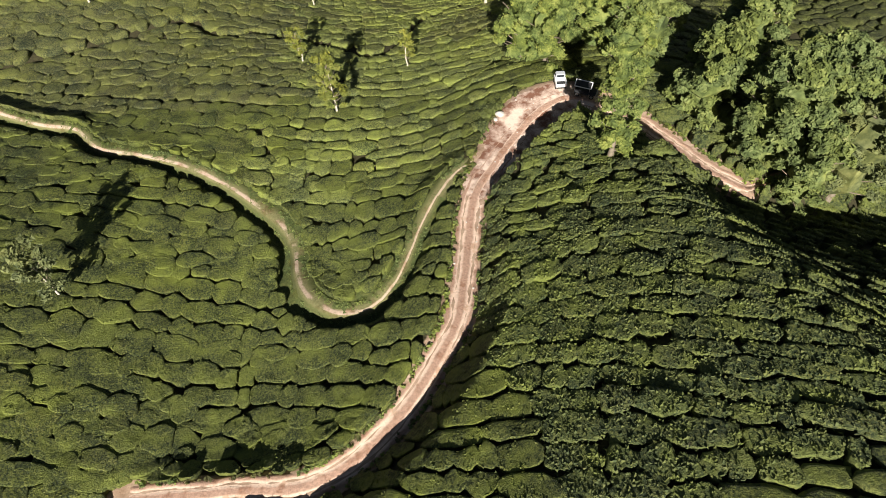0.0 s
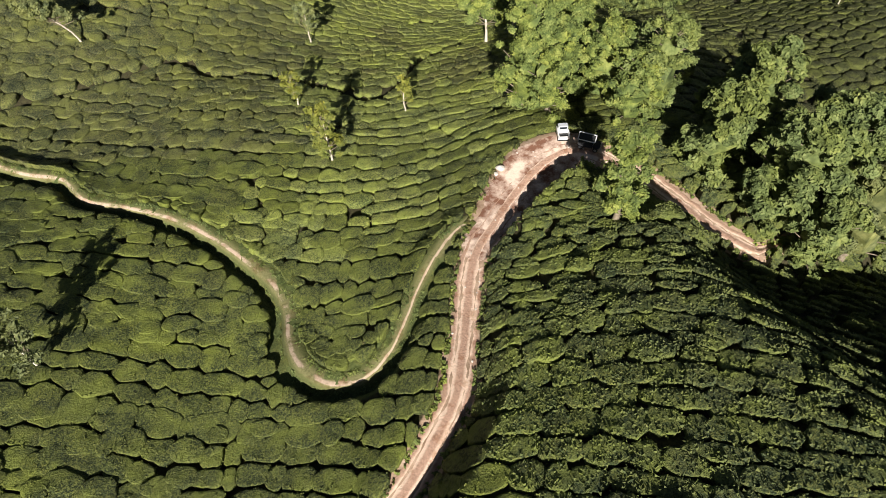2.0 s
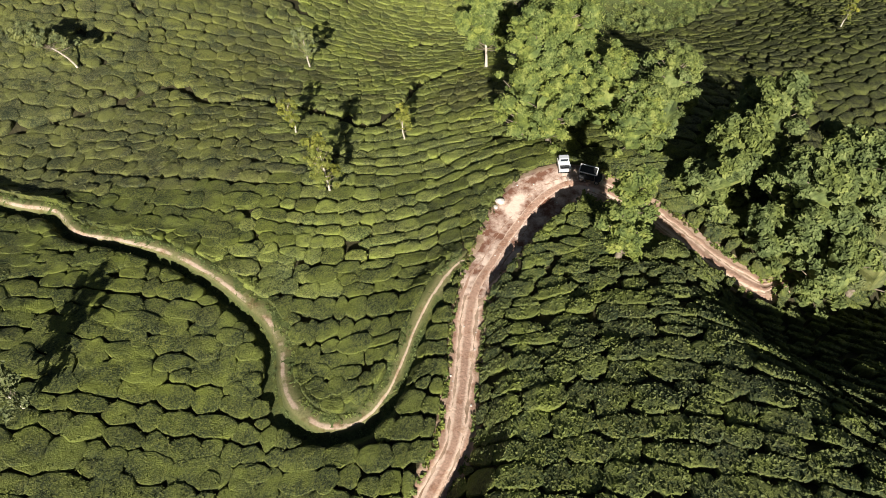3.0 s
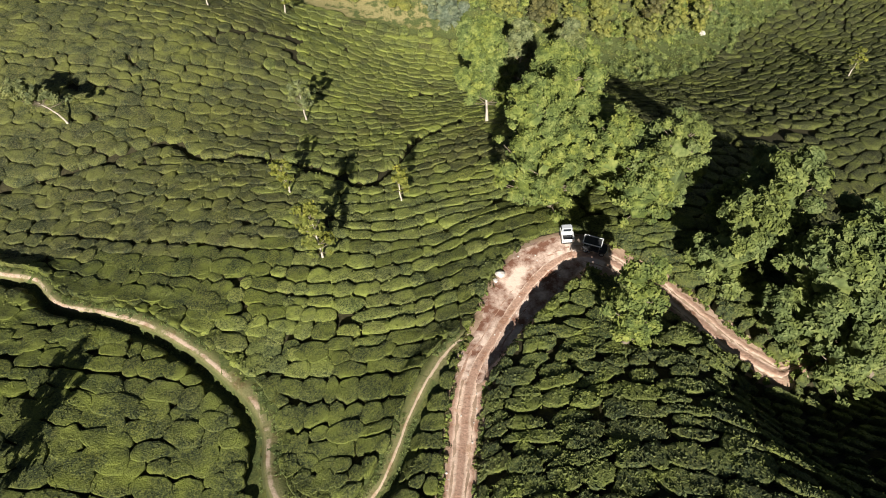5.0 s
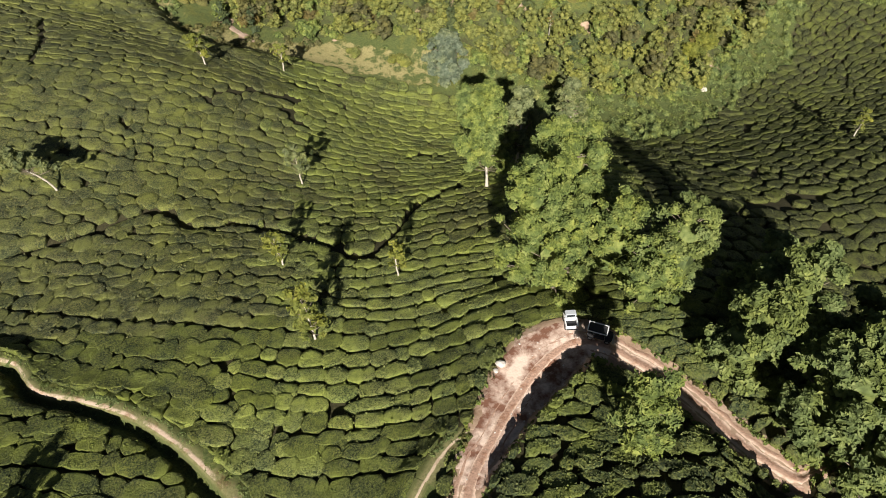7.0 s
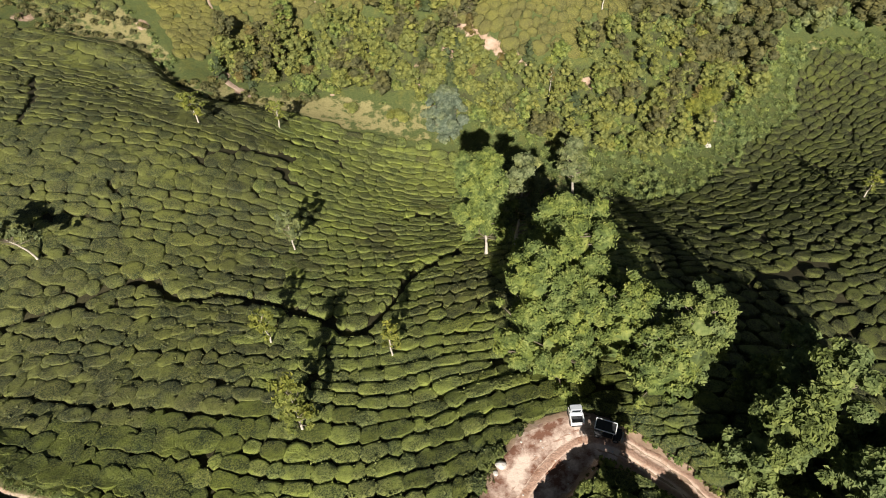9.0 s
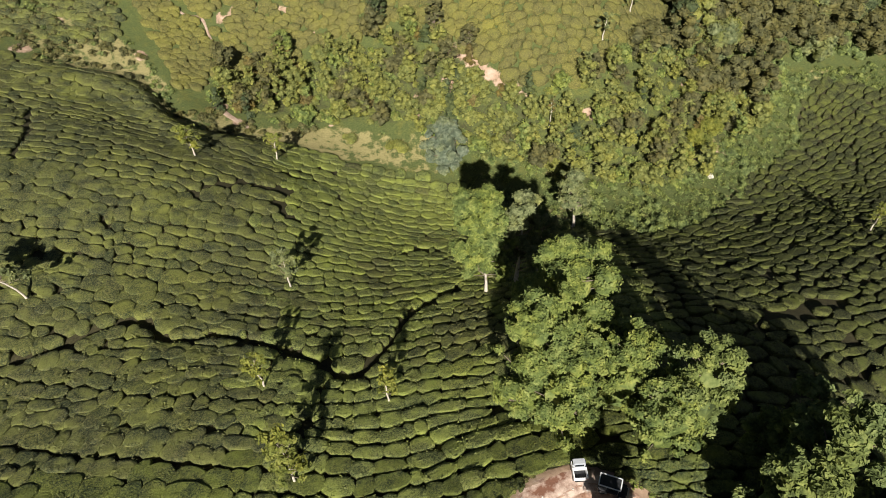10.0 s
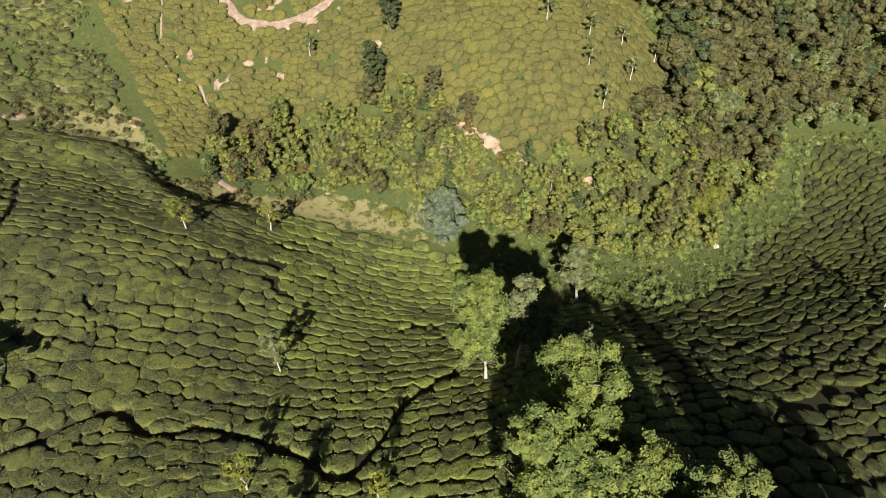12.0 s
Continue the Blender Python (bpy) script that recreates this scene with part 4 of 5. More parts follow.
def far_tea(poly, spacing, seed, keep, label, material, leaves):
    x, y, rng = scatter(poly, spacing, seed, keep)
    x, y = x + rng.normal(0, 0.2 * spacing, len(x)), y + rng.normal(0, 0.14 * spacing, len(x))
    bare = lattice(x / 5 + 3, y / 5, 8) * 0.6 + lattice(x / 2, y / 2, 9) * 0.4
    if poly is not FAR_LAWN:
        x, y = x[bare < 0.62], y[bare < 0.62]
    for trail in TRAILS:
        ok = nearest(x, y, trail)[0] > trail[:, 3].mean() + 0.75
        x, y = x[ok], y[ok]
    n = len(x)
    c = np.stack([x, y, rng.uniform(-0.45, 0.15, n), spacing * rng.uniform(0.6, 0.95, n), spacing * rng.uniform(0.42, 0.55, n), rng.uniform(0.8, 1.2, n)], -1)
    edge = hug(c, 9, seed)
    shoots(bushes("tea_bushes", c, material, label, edge, 6, seed), c, edge, 1.2, 0.36, leaves, seed + 50)


TRAILS = [glide([(-19.5, 236, 0, 1.0, 1), (-17.3, 233, 0, 1.1, 1), (-14.4, 228.4, 0, 1.3, 1), (-9.2, 225.6, 0, 1.4, 1), (-3.1, 224.3, 0, 1.5, 1), (3.1, 225.2, 0, 1.4, 1), (8.6, 227.5, 0, 1.2, 1), (13, 232, 0, 1, 1)]),
          glide([(-35.5, 240, 0, 0.3, 1), (-35.6, 224.6, 0, 0.35, 1), (-34.7, 218.2, 0, 0.3, 1), (-30.3, 212.4, 0, 0.4, 1), (-25.8, 210.6, 0, 0.5, 1), (-23.6, 204.5, 0, 0.3, 1), (-19.8, 198.6, 0, 0.35, 1), (-20.5, 190, 0, 0.35, 1), (-23.2, 185.7, 0, 0.5, 1), (-19.9, 179.4, 0, 0.8, 1), (-14.1, 174.5, 0, 0.6, 1)])]
far_tea(FAR_LAWN, 2.6, 31, 1.0, "smooth clipped tea on the far slope", M_TEA_FAR, M_SHOOT_FAR)
far_tea(FAR_WEST, 2.0, 32, 0.93, "patchy tea bushes with bare earth between on the far slope", M_TEA_FAR, M_SHOOT_FAR)
far_tea(FAR_EDGE, 2.5, 33, 0.85, "tea bushes on a low rise beside the valley grass", M_TEA_LOW, M_SHOOT_LOW)
far_tea(FAR_CORNER, 2.5, 34, 0.85, "tea bushes beyond the valley grass", M_TEA_LOW, M_SHOOT_LOW)


# ---- trees ----
def empty(name, x, y, z=None):
    ob = new(name)
    ob.location = (x, y, float(land(x, y)) if z is None else z)
    return ob


def tube(points, radii, sides=8):
    """A tapering limb through points; returns vertices and quads."""
    p = np.array(points, float)
    t = np.gradient(p, axis=0)
    t /= np.linalg.norm(t, axis=1)[:, None]
    ref = np.where(np.abs(t[:, 2:3]) > 0.9, [[1.0, 0, 0]], [[0, 0, 1.0]])
    u = np.cross(t, ref)
    u /= np.linalg.norm(u, axis=1)[:, None]
    v = np.cross(t, u)
    a = np.linspace(0, 2 * np.pi, sides, endpoint=False)
    ring = u[:, None, :] * np.cos(a)[None, :, None] + v[:, None, :] * np.sin(a)[None, :, None]
    verts = p[:, None, :] + ring * np.array(radii, float)[:, None, None]
    return verts.reshape(-1, 3), grid_faces(len(p), sides, True)


def joined(pieces):
    verts, faces, at = [], [], 0
    least = min(f.shape[1] for _, f in pieces)
    for v, f in pieces:
        if f.shape[1] > least:
            f = np.vstack([f[:, :3], f[:, [0, 2, 3]]])
        verts.append(v)
        faces.append(f + at)
        at += len(v)
    return np.vstack(verts), np.vstack(faces)


def foliage(rng, lobes, density, per_clump, leaf, clump=0.5, droop=0.0, loose=0.34, fine=True):
    """Leaf blades in tufts over the shells of lobes: rows of x, y, z, radius, height radius."""
    lobes = np.array(lobes, float)
    area = 4 * np.pi * lobes[:, 3] ** 1.2 * lobes[:, 4] ** 0.8
    count = np.maximum(3, (area * density).astype(int))
    which = np.repeat(np.arange(len(lobes)), count)
    n = len(which)
    d = rng.normal(size=(n, 3))
    d[:, 2] = np.where(d[:, 2] < -0.4, -d[:, 2], d[:, 2]) + 0.2
    d /= np.linalg.norm(d, axis=1)[:, None]
    reach = rng.uniform(0.55, 1.10, n) ** 0.7
    size = np.stack([lobes[which, 3], lobes[which, 3], lobes[which, 4]], -1)
    centre = lobes[which, :3] + d * size * reach[:, None]
    m = n * per_clump
    c, dd = np.repeat(centre, per_clump, 0), np.repeat(d, per_clump, 0)
    spread = np.repeat(rng.uniform(0.6, 1.3, n) * clump, per_clump)[:, None]
    pos = c + rng.normal(size=(m, 3)) * spread * [0.55, 0.55, 0.38]
    nrm = dd * 0.8 + rng.normal(size=(m, 3)) * loose + [-0.08, -0.15, 0.45 - droop]
    nrm /= np.linalg.norm(nrm, axis=1)[:, None]
    a = np.cross(nrm, rng.normal(size=(m, 3)))
    a /= np.linalg.norm(a, axis=1)[:, None]
    b = np.cross(nrm, a)
    s = (leaf * rng.uniform(0.6, 1.35, m))[:, None]
    a, b = a * s * 0.62, b * s * 0.34
    if not fine:
        return np.stack([pos - a, pos + a * 0.8 - b * 1.25, pos + a * 0.8 + b * 1.25], 1).reshape(-1, 3), np.arange(m * 3).reshape(-1, 3)
    bend = nrm * s * 0.12
    verts = np.stack([pos - a, pos - b + bend, pos + a, pos + b + bend], 1).reshape(-1, 3)
    return verts, np.arange(m * 4).reshape(-1, 4)


def bodies(rng, lobes, fill=0.72, segs=7):
    """Lumpy leaf masses inside the tufts of a crown, so that it is dense and shades as one form."""
    lobes = np.array(lobes, float)
    n = len(lobes)
    lat, rings = np.array([-1.1, -0.45, 0.25, 0.85, 1.4]), 5
    ang = np.linspace(0, 2 * np.pi, segs, endpoint=False)[None, None, :] + rng.uniform(0, 1, (n, rings, 1))
    r = fill * rng.uniform(0.78, 1.2, (n, rings, segs))
    x = lobes[:, 0, None, None] + np.cos(lat)[None, :, None] * np.cos(ang) * r * lobes[:, 3, None, None]
    y = lobes[:, 1, None, None] + np.cos(lat)[None, :, None] * np.sin(ang) * r * lobes[:, 3, None, None]
    z = lobes[:, 2, None, None] + np.sin(lat)[None, :, None] * r * lobes[:, 4, None, None]
    faces = (grid_faces(rings, segs, True)[None] + (np.arange(n) * rings * segs)[:, None, None]).reshape(-1, 4)
    return np.stack([x, y, z], -1).reshape(-1, 3), faces


def make_lobes(rng, radius, low, high, count, small=0.3, lean=(0.0, 0.0)):
    """Rounded masses over the shell of a crown between two heights; broadest a little above the middle, uneven all round."""
    out = []
    for i in range(count):
        f = ((i + rng.uniform(0.1, 0.9)) / count) ** 0.85
        r = radius * rng.uniform(small * 0.65, small * 1.3)
        wide = radius * (0.32 + 0.74 * math.sin(math.pi * min(1.0, 0.20 + 0.72 * f)) ** 0.7)
        a = i * 2.4 + rng.uniform(-0.7, 0.7)
        d = max(0.0, wide - r * 0.7) * (rng.uniform(0.0, 0.5) if i % 4 == 3 else rng.uniform(0.5, 1.12))
        z = low + (high - low) * f
        out.append((d * math.cos(a) + lean[0] * f, d * math.sin(a) + lean[1] * f, min(z, high - r * 0.6), r, r * rng.uniform(0.65, 0.95)))
    return out


def tree(x, y, top, spread, label, leaves, bark=None, low=0.35, count=20, density=1.9, per_clump=14, leaf=0.38, clump=0.36, thick=None, lean=(0.0, 0.0), seed=0, small=0.20, name="tree", limbs=True):
    """top: the crown's highest level above the base. A tapered trunk with forking limbs that reach into each mass of the crown."""
    rng = np.random.default_rng(1000 + seed)
    radius = spread * 0.90
    root = empty(name, x, y)
    bark = bark or (M_BARK if (radius < 3.0 and seed > 7) or 15 <= seed <= 19 else M_LIMB)
    lobes = make_lobes(rng, radius, top * low, top, count, small, lean)
    thick = thick or 0.045 * top ** 0.7 + 0.05
    fork = top * (low * 0.8 + 0.05)
    n = 7
    stem = [(lean[0] * (k / (n - 1)) ** 1.5 * 0.8 + rng.normal(0, 0.03 * k), lean[1] * (k / (n - 1)) ** 1.5 * 0.8 + rng.normal(0, 0.03 * k), top * 0.88 * k / (n - 1) - 0.3 * (k == 0)) for k in range(n)]
    rad = [thick * (1.35 if k == 0 else 1.0) * (1 - 0.82 * k / (n - 1)) for k in range(n)]
    v, f = tube(stem, rad)
    trunk = mesh_object("trunk", v, f, bark or M_BARK, root)
    if limbs:
        sm = np.array(stem)
        for lx, ly, lz, lr, lh in lobes:
            z0 = max(fork * 0.8, lz - 0.45 * math.hypot(lx, ly) - 0.8)
            z0 = min(z0, top * 0.8)
            sx_, sy_ = np.interp(z0, sm[:, 2], sm[:, 0]), np.interp(z0, sm[:, 2], sm[:, 1])
            mid = ((sx_ + lx) / 2, (sy_ + ly) / 2, z0 + (lz - z0) * 0.42)
            v, f = tube([(sx_, sy_, z0), mid, (sx_ + (lx - sx_) * 0.85, sy_ + (ly - sy_) * 0.85, z0 + (lz - z0) * 0.8)], [thick * 0.32, thick * 0.2, thick * 0.08], 6)
            mesh_object("limb", v, f, M_BARK if seed == 64 else M_LIMB, root)
    heart = [(lean[0] * q, lean[1] * q, top * (low + (0.94 - low) * q), radius * w, top * (1 - low) * 0.22) for q, w in ((0.18, 0.52), (0.45, 0.66), (0.72, 0.5))] if low < 0.15 and radius > 3 else []
    v, f = joined([foliage(rng, lobes, density, per_clump, leaf, clump), bodies(rng, lobes + heart, 0.84)])
    mesh_object("crown", v, f, leaves, root, smooth=False)
    return tagged(root, label, "tree")


def lift(x, y, level):
    """Height above the ground of a level in the world."""
    return level - float(land(x, y))


# The tall group beside the turning place.
tree(24.9, 73.4, lift(24.9, 73.4, 16.2), 4.9, "tall broad-leaved tree with tufted green crown", M_OAK, low=0.06, count=84, leaf=0.31, per_clump=17, seed=1)
tree(27.0, 69.6, lift(27.0, 69.6, 13.4), 4.3, "tall broad-leaved tree overhanging the turning place", M_OAK, low=0.1, count=74, leaf=0.31, per_clump=17, seed=2)
tree(34.2, 71.6, lift(34.2, 71.6, 11.0), 4.5, "broad-leaved tree with open crown behind the turning place", M_OAK, low=0.08, count=56, leaf=0.31, per_clump=17, seed=3)
tree(31.4, 82.0, lift(31.4, 82.0, 12.0), 6.8, "dense rounded broad-leaved tree on the slope", M_OAK, low=0.08, count=92, leaf=0.31, per_clump=17, seed=4)
tree(36.4, 65.6, lift(36.4, 65.6, 10.8), 4.3, "narrow bright green tree beside its neighbours", M_OAK, low=0.05, count=52, leaf=0.31, per_clump=17, seed=5)
tree(39.4, 66.4, lift(39.4, 66.4, 14.2), 4.5, "tall dull green tree with feathery crown", M_GROVE, low=0.08, count=66, leaf=0.31, per_clump=17, seed=6)
tree(26.8, 45.4, lift(26.8, 45.4, 20.6), 2.7, "slender young tree standing among tea above the track", M_OAK, low=0.12, count=44, leaf=0.31, per_clump=17, density=2.6, small=0.27, seed=7, lean=(-1.0, -0.8))
# Extra tree, added only to stop sun leaking through the group's shadow.
tree(36.0, 77.0, lift(36.0, 77.0, 3.5), 3.5, "added broad-leaved tree that closes the tall group's shadow", M_GROVE, low=0.08, count=46, seed=30)
# The grove east of the track.
tree(48.6, 41.0, lift(48.6, 41.0, 11.5), 3.8, "broad-leaved tree standing below the end of the track", M_GROVE, low=0.08, count=50, leaf=0.46, density=2.2, seed=31)
tree(41.2, 54.2, lift(41.2, 54.2, 15.4), 4.2, "large broad-leaved tree beside the earth track", M_GROVE, low=0.05, count=72, leaf=0.46, density=2.2, seed=8, lean=(0.4, -1.0))
tree(45.0, 55.6, lift(45.0, 55.6, 18.4), 4.4, "tall broad-leaved tree in the grove", M_GROVE, low=0.08, count=60, leaf=0.46, density=2.2, seed=9, lean=(0.8, -0.4))
tree(46.2, 47.0, lift(46.2, 47.0, 17.8), 5.1, "large broad-leaved tree overhanging the earth track", M_GROVE, low=0.05, count=88, leaf=0.46, density=2.2, seed=10, lean=(0.0, -1.6))
tree(51.2, 47.8, lift(51.2, 47.8, 18.4), 4.8, "large broad-leaved tree at the end of the track", M_GROVE, low=0.08, count=76, leaf=0.46, density=2.2, seed=11, lean=(-0.5, -1.5))
tree(54.5, 53.5, lift(54.5, 53.5, 11.5), 4.2, "broad-leaved tree at the back of the grove", M_GROVE, low=0.1, count=52, leaf=0.46, density=2.2, seed=12)
tree(56.5, 43.0, lift(56.5, 43.0, 18.0), 5.5, "dull green tree at the edge of the grove", M_GREY, low=0.08, count=60, seed=13)
tree(48.5, 61.0, lift(48.5, 61.0, 11.5), 5.0, "shaded broad-leaved tree in the grove", M_GROVE, low=0.08, count=50, leaf=0.46, density=2.2, seed=14)
# Further down the slope.
tree(27.0, 103.8, lift(27.0, 103.8, 2.6), 4.8, "pale-trunked tree with rounded green crown", M_OAK, low=0.27, count=90, seed=15, lean=(-1.8, 1.0), density=2.2, small=0.24, thick=0.26)
tree(32.2, 105.2, lift(32.2, 105.2, 0.8), 4.4, "grey-green tree with fine leaves", M_GREY, low=0.24, count=50, seed=16, leaf=0.40, density=2.40)
tree(36.8, 108.0, lift(36.8, 108.0, -6.5), 3.0, "thin grey-green tree with sparse crown", M_GREY, low=0.3, count=36, seed=17, density=2.2)
tree(39.2, 102.0, lift(39.2, 102.0, -5.0), 2.6, "thin grey-green tree with sparse crown", M_GREY, low=0.3, count=36, seed=18, density=2.2)
tree(53.0, 133.8, 14.5, 3.4, "slender pale-trunked tree at the valley edge", M_GREY, low=0.32, count=40, seed=19, density=2.0, lean=(-2.0, 1.0), leaf=0.54)
# Shade trees standing singly in the tea.
SHADE = "lone pale-trunked shade tree among tea bushes"
tree(-2.0, 71.0, 10.4, 2.1, SHADE, M_YOUNG, low=0.22, count=35, density=2.25, per_clump=11, leaf=0.38, seed=20, lean=(-0.8, 0.3), thick=0.17)
tree(-6.3, 87.4, 6.4, 1.6, SHADE, M_YOUNG, low=0.40, count=18, density=2.6, per_clump=11, leaf=0.35, seed=21, lean=(-1.0, 0.5), thick=0.16)
tree(9.4, 81.2, 6.8, 1.4, SHADE, M_YOUNG, low=0.35, count=16, density=2.4, per_clump=10, leaf=0.35, seed=22, thick=0.14)
tree(-4.0, 112.4, 8.6, 2.4, SHADE, M_GREY, low=0.42, count=20, density=1.8, per_clump=10, leaf=0.43, seed=23, lean=(-0.5, 0.3), thick=0.17)
tree(-41.0, 109.0, 9.2, 3.2, "lone leaning pale-trunked tree with small crown", M_GREY, low=0.62, count=27, density=1.65, per_clump=12, leaf=0.46, seed=24, lean=(-6.0, -0.4), thick=0.19)
tree(-32.4, 41.7, 8.6, 2.3, SHADE, M_GREY, low=0.30, count=30, density=3.0, per_clump=10, leaf=0.38, seed=25, lean=(-0.7, 0.5), thick=0.13)
tree(-22.2, 150.0, 7.6, 2.5, SHADE, M_YOUNG, low=0.35, count=20, density=2.2, per_clump=10, leaf=0.40, seed=26, lean=(-1.0, 0.3), thick=0.18)
tree(-7.5, 157.4, 7.6, 2.0, SHADE, M_YOUNG, low=0.45, count=16, density=2.2, per_clump=10, leaf=0.40, seed=27, thick=0.2)
tree(109.0, 118.0, 7.5, 1.9, SHADE, M_YOUNG, low=0.4, count=16, density=2.2, per_clump=9, leaf=0.38, seed=28, thick=0.17)
tree(29.8, 159.5, 13.5, 5.6, "dense blue-green rounded tree on the valley floor", M_BLUE, M_BROWN_BARK, low=0.12, count=48, density=2.55, per_clump=14, leaf=0.54, seed=29)
for i, (x, y, h) in enumerate([(65.6, 172.5, 6.5), (72.0, 179.4, 7.4), (81.3, 187.2, 6.8), (91.0, 195.6, 6.2), (81.5, 196.2, 6.0), (72.8, 196.6, 6.4), (70.6, 188.8, 6.6), (62.8, 201.0, 7.0), (3.2, 212.7, 5.8)]):
    tagged(tree(x, y, h, 2.0, "lone pale-trunked shade tree on the far slope", M_GREY, low=0.48, limbs=False, count=10, density=1.8, per_clump=10, leaf=0.51, seed=40 + i, lean=(0.4, 0.3), thick=0.2), group="shade trees on the far slope")
tree(18.6, 198.3, 14.0, 3.2, "tall dark conical tree above the scrub", M_PINE, M_BROWN_BARK, low=0.12, count=48, density=1.95, leaf=0.57, seed=60)
tree(24.6, 211.5, 12.5, 3.2, "dark ragged tree on the far slope", M_PINE, M_BROWN_BARK, low=0.2, count=35, density=1.50, leaf=0.57, seed=61)
tree(32.6, 191.6, 9.0, 2.6, "dark grey bushy tree above the earth bank", M_DULL, M_BROWN_BARK, low=0.2, count=30, density=1.80, leaf=0.51, seed=62)
tree(39.8, 184.6, 7.0, 2.5, "dark grey bushy tree above the earth bank", M_DULL, M_BROWN_BARK, low=0.2, count=30, density=1.80, leaf=0.51, seed=63)
tree(55.8, 164.2, 7.5, 1.3, "bare pale dead tree in the scrub", M_RUST, low=0.5, count=9, density=0.22, per_clump=5, leaf=0.34, seed=64, thick=0.12)


# ---- scrub, woods and valley growth ----
def thicket(name, poly, spacing, seed, height, wide, material, label, keep=1.0, density=1.0, per_clump=7, leaf=0.46, clump=0.45, near=None, category="shrubs", slim=1.0, body=0.9, crown=False):
    """Uncounted bushes or saplings over a zone; each is a handful of leafy masses on an uneven cone."""
    x, y, rng = scatter(poly, spacing, seed, keep)
    if near is not None:
        ok = near(x, y)
        x, y = x[ok], y[ok]
    z = land(x, y)
    lobes = []
    for a, b, c in zip(x, y, z):
        h = height * rng.uniform(0.55, 1.35)
        r = wide * rng.uniform(0.65, 1.25)
        k = int(rng.integers(11, 16)) if crown else int(rng.integers(6, 10))
        for i in range(k):
            f = (i + rng.uniform(0.2, 0.9)) / k
            rr = r * (0.78 - 0.42 * f) * rng.uniform(0.75, 1.2)
            q = r * (0.62 - 0.56 * f ** slim) * rng.uniform(0.3, 1.0)
            if crown:
                f = 0.3 + 0.62 * f
                rr = r * rng.uniform(0.28, 0.46)
                q = r * (0.15 + 0.62 * math.sin(math.pi * (0.12 + 0.80 * (f - 0.3) / 0.62))) * rng.uniform(0.5, 1.0)
            t = i * 2.4 + rng.uniform(-0.6, 0.6)
            lobes.append((a + q * math.cos(t), b + q * math.sin(t), c + h * f, rr, rr * 0.85))
    v, f = foliage(rng, lobes, density, per_clump, leaf, clump, loose=0.24, fine=False)
    if body:
        v, f = joined([(v, f), bodies(rng, lobes, body)])
    return tagged(mesh_object(name, v, f, material, smooth=False), label, category, kind="stuff")


WOODS_EDGE = [(78, 176), (90, 179), (101, 170), (109, 167), (117, 168), (124, 175), (128, 184), (137, 191), (150, 195), (178, 193), (200, 215), (196, 250), (92, 246), (91.6, 214), (95, 200), (94, 190)]


def blotch(seed, low, high, size=9.0):
    return lambda x, y: (lambda n: (n > low) & (n < high))(0.65 * lattice(x / size + seed, y / size, 50 + seed) + 0.35 * lattice(x / 2.5, y / 2.5, 60 + seed))


def off_bank(x, y):
    return (nearest(x, y, CREST)[0] > 2.6) & (np.hypot(x - 95, y - 161) > 6.5)


S = dict(density=0.85, per_clump=6, leaf=0.42, clump=0.44, slim=1.6, body=0.70)
W = dict(density=0.45, per_clump=6, leaf=0.42, clump=0.40, body=0.78, category="woods", crown=True)
thicket("scrub", SCRUB, 3.4, 71, 1.3, 1.5, M_SCRUB, "yellow-green scrub covering the far bank", keep=0.6, density=0.45, leaf=0.34, clump=0.32, body=0.55, near=off_bank)
thicket("scrub", SCRUB, 3.4, 89, 1.3, 1.5, M_OAK, "low green scrub covering the far bank", keep=0.5, density=0.45, leaf=0.34, clump=0.32, body=0.55, near=off_bank)
thicket("scrub", SCRUB, 4.5, 72, 7.0, 2.5, M_SCRUB, "tall yellow-green saplings on the far bank", keep=0.75, near=off_bank, crown=True, **S)
thicket("scrub", SCRUB, 5.8, 85, 7.5, 2.6, M_OAK, "green saplings rising from the scrub", keep=0.5, near=lambda x, y: blotch(1, 0.47, 1)(x, y) & off_bank(x, y), crown=True, **S)
thicket("scrub", SCRUB, 5.6, 73, 8.0, 2.7, M_DULL, "dull brown-green saplings in the scrub", keep=0.5, near=lambda x, y: blotch(2, 0.45, 1)(x, y) & off_bank(x, y), crown=True, **S)
thicket("scrub", SCRUB, 6.0, 74, 4.4, 1.5, M_RUST, "rusty leaved bushes in the scrub", keep=0.22, near=blotch(3, 0.50, 1), **S)
thicket("scrub", SCRUB, 5.6, 86, 5.4, 1.6, M_PINE, "dark green bushes in the scrub", keep=0.3, near=blotch(6, 0.50, 1), **S)
thicket("scrub", SCRUB, 4.4, 90, 4.2, 1.7, M_RUST, "rusty brown bushes at the head of the bank", keep=0.3, near=lambda x, y: (x < 16) & (y > 179), **S)
thicket("woodland", WOODS_EDGE, 8.4, 75, 12.0, 5.9, M_DULL, "dense dull green woodland on the far slope", keep=0.95, **W)
thicket("undergrowth", WOODS_EDGE, 5.0, 97, 3.0, 3.0, M_GROVE, "dark undergrowth below the woodland", density=0.12, per_clump=5, leaf=0.55, clump=0.6, body=0.85, category="undergrowth")
thicket("woodland", WOODS_EDGE, 10.0, 87, 12.0, 5.0, M_PINE, "dark green trees in the woodland", keep=0.3, **W)
thicket("woodland", WOODS_EDGE, 9.6, 76, 11.5, 4.8, M_SCRUB, "yellow-green trees mixed into the woodland", keep=0.25, near=blotch(4, 0.45, 1), **W)
thicket("woodland", WOODS_EDGE, 10.0, 88, 12.5, 5.4, M_GREY, "grey-green trees mixed into the woodland", keep=0.22, near=blotch(7, 0.42, 1), **W)
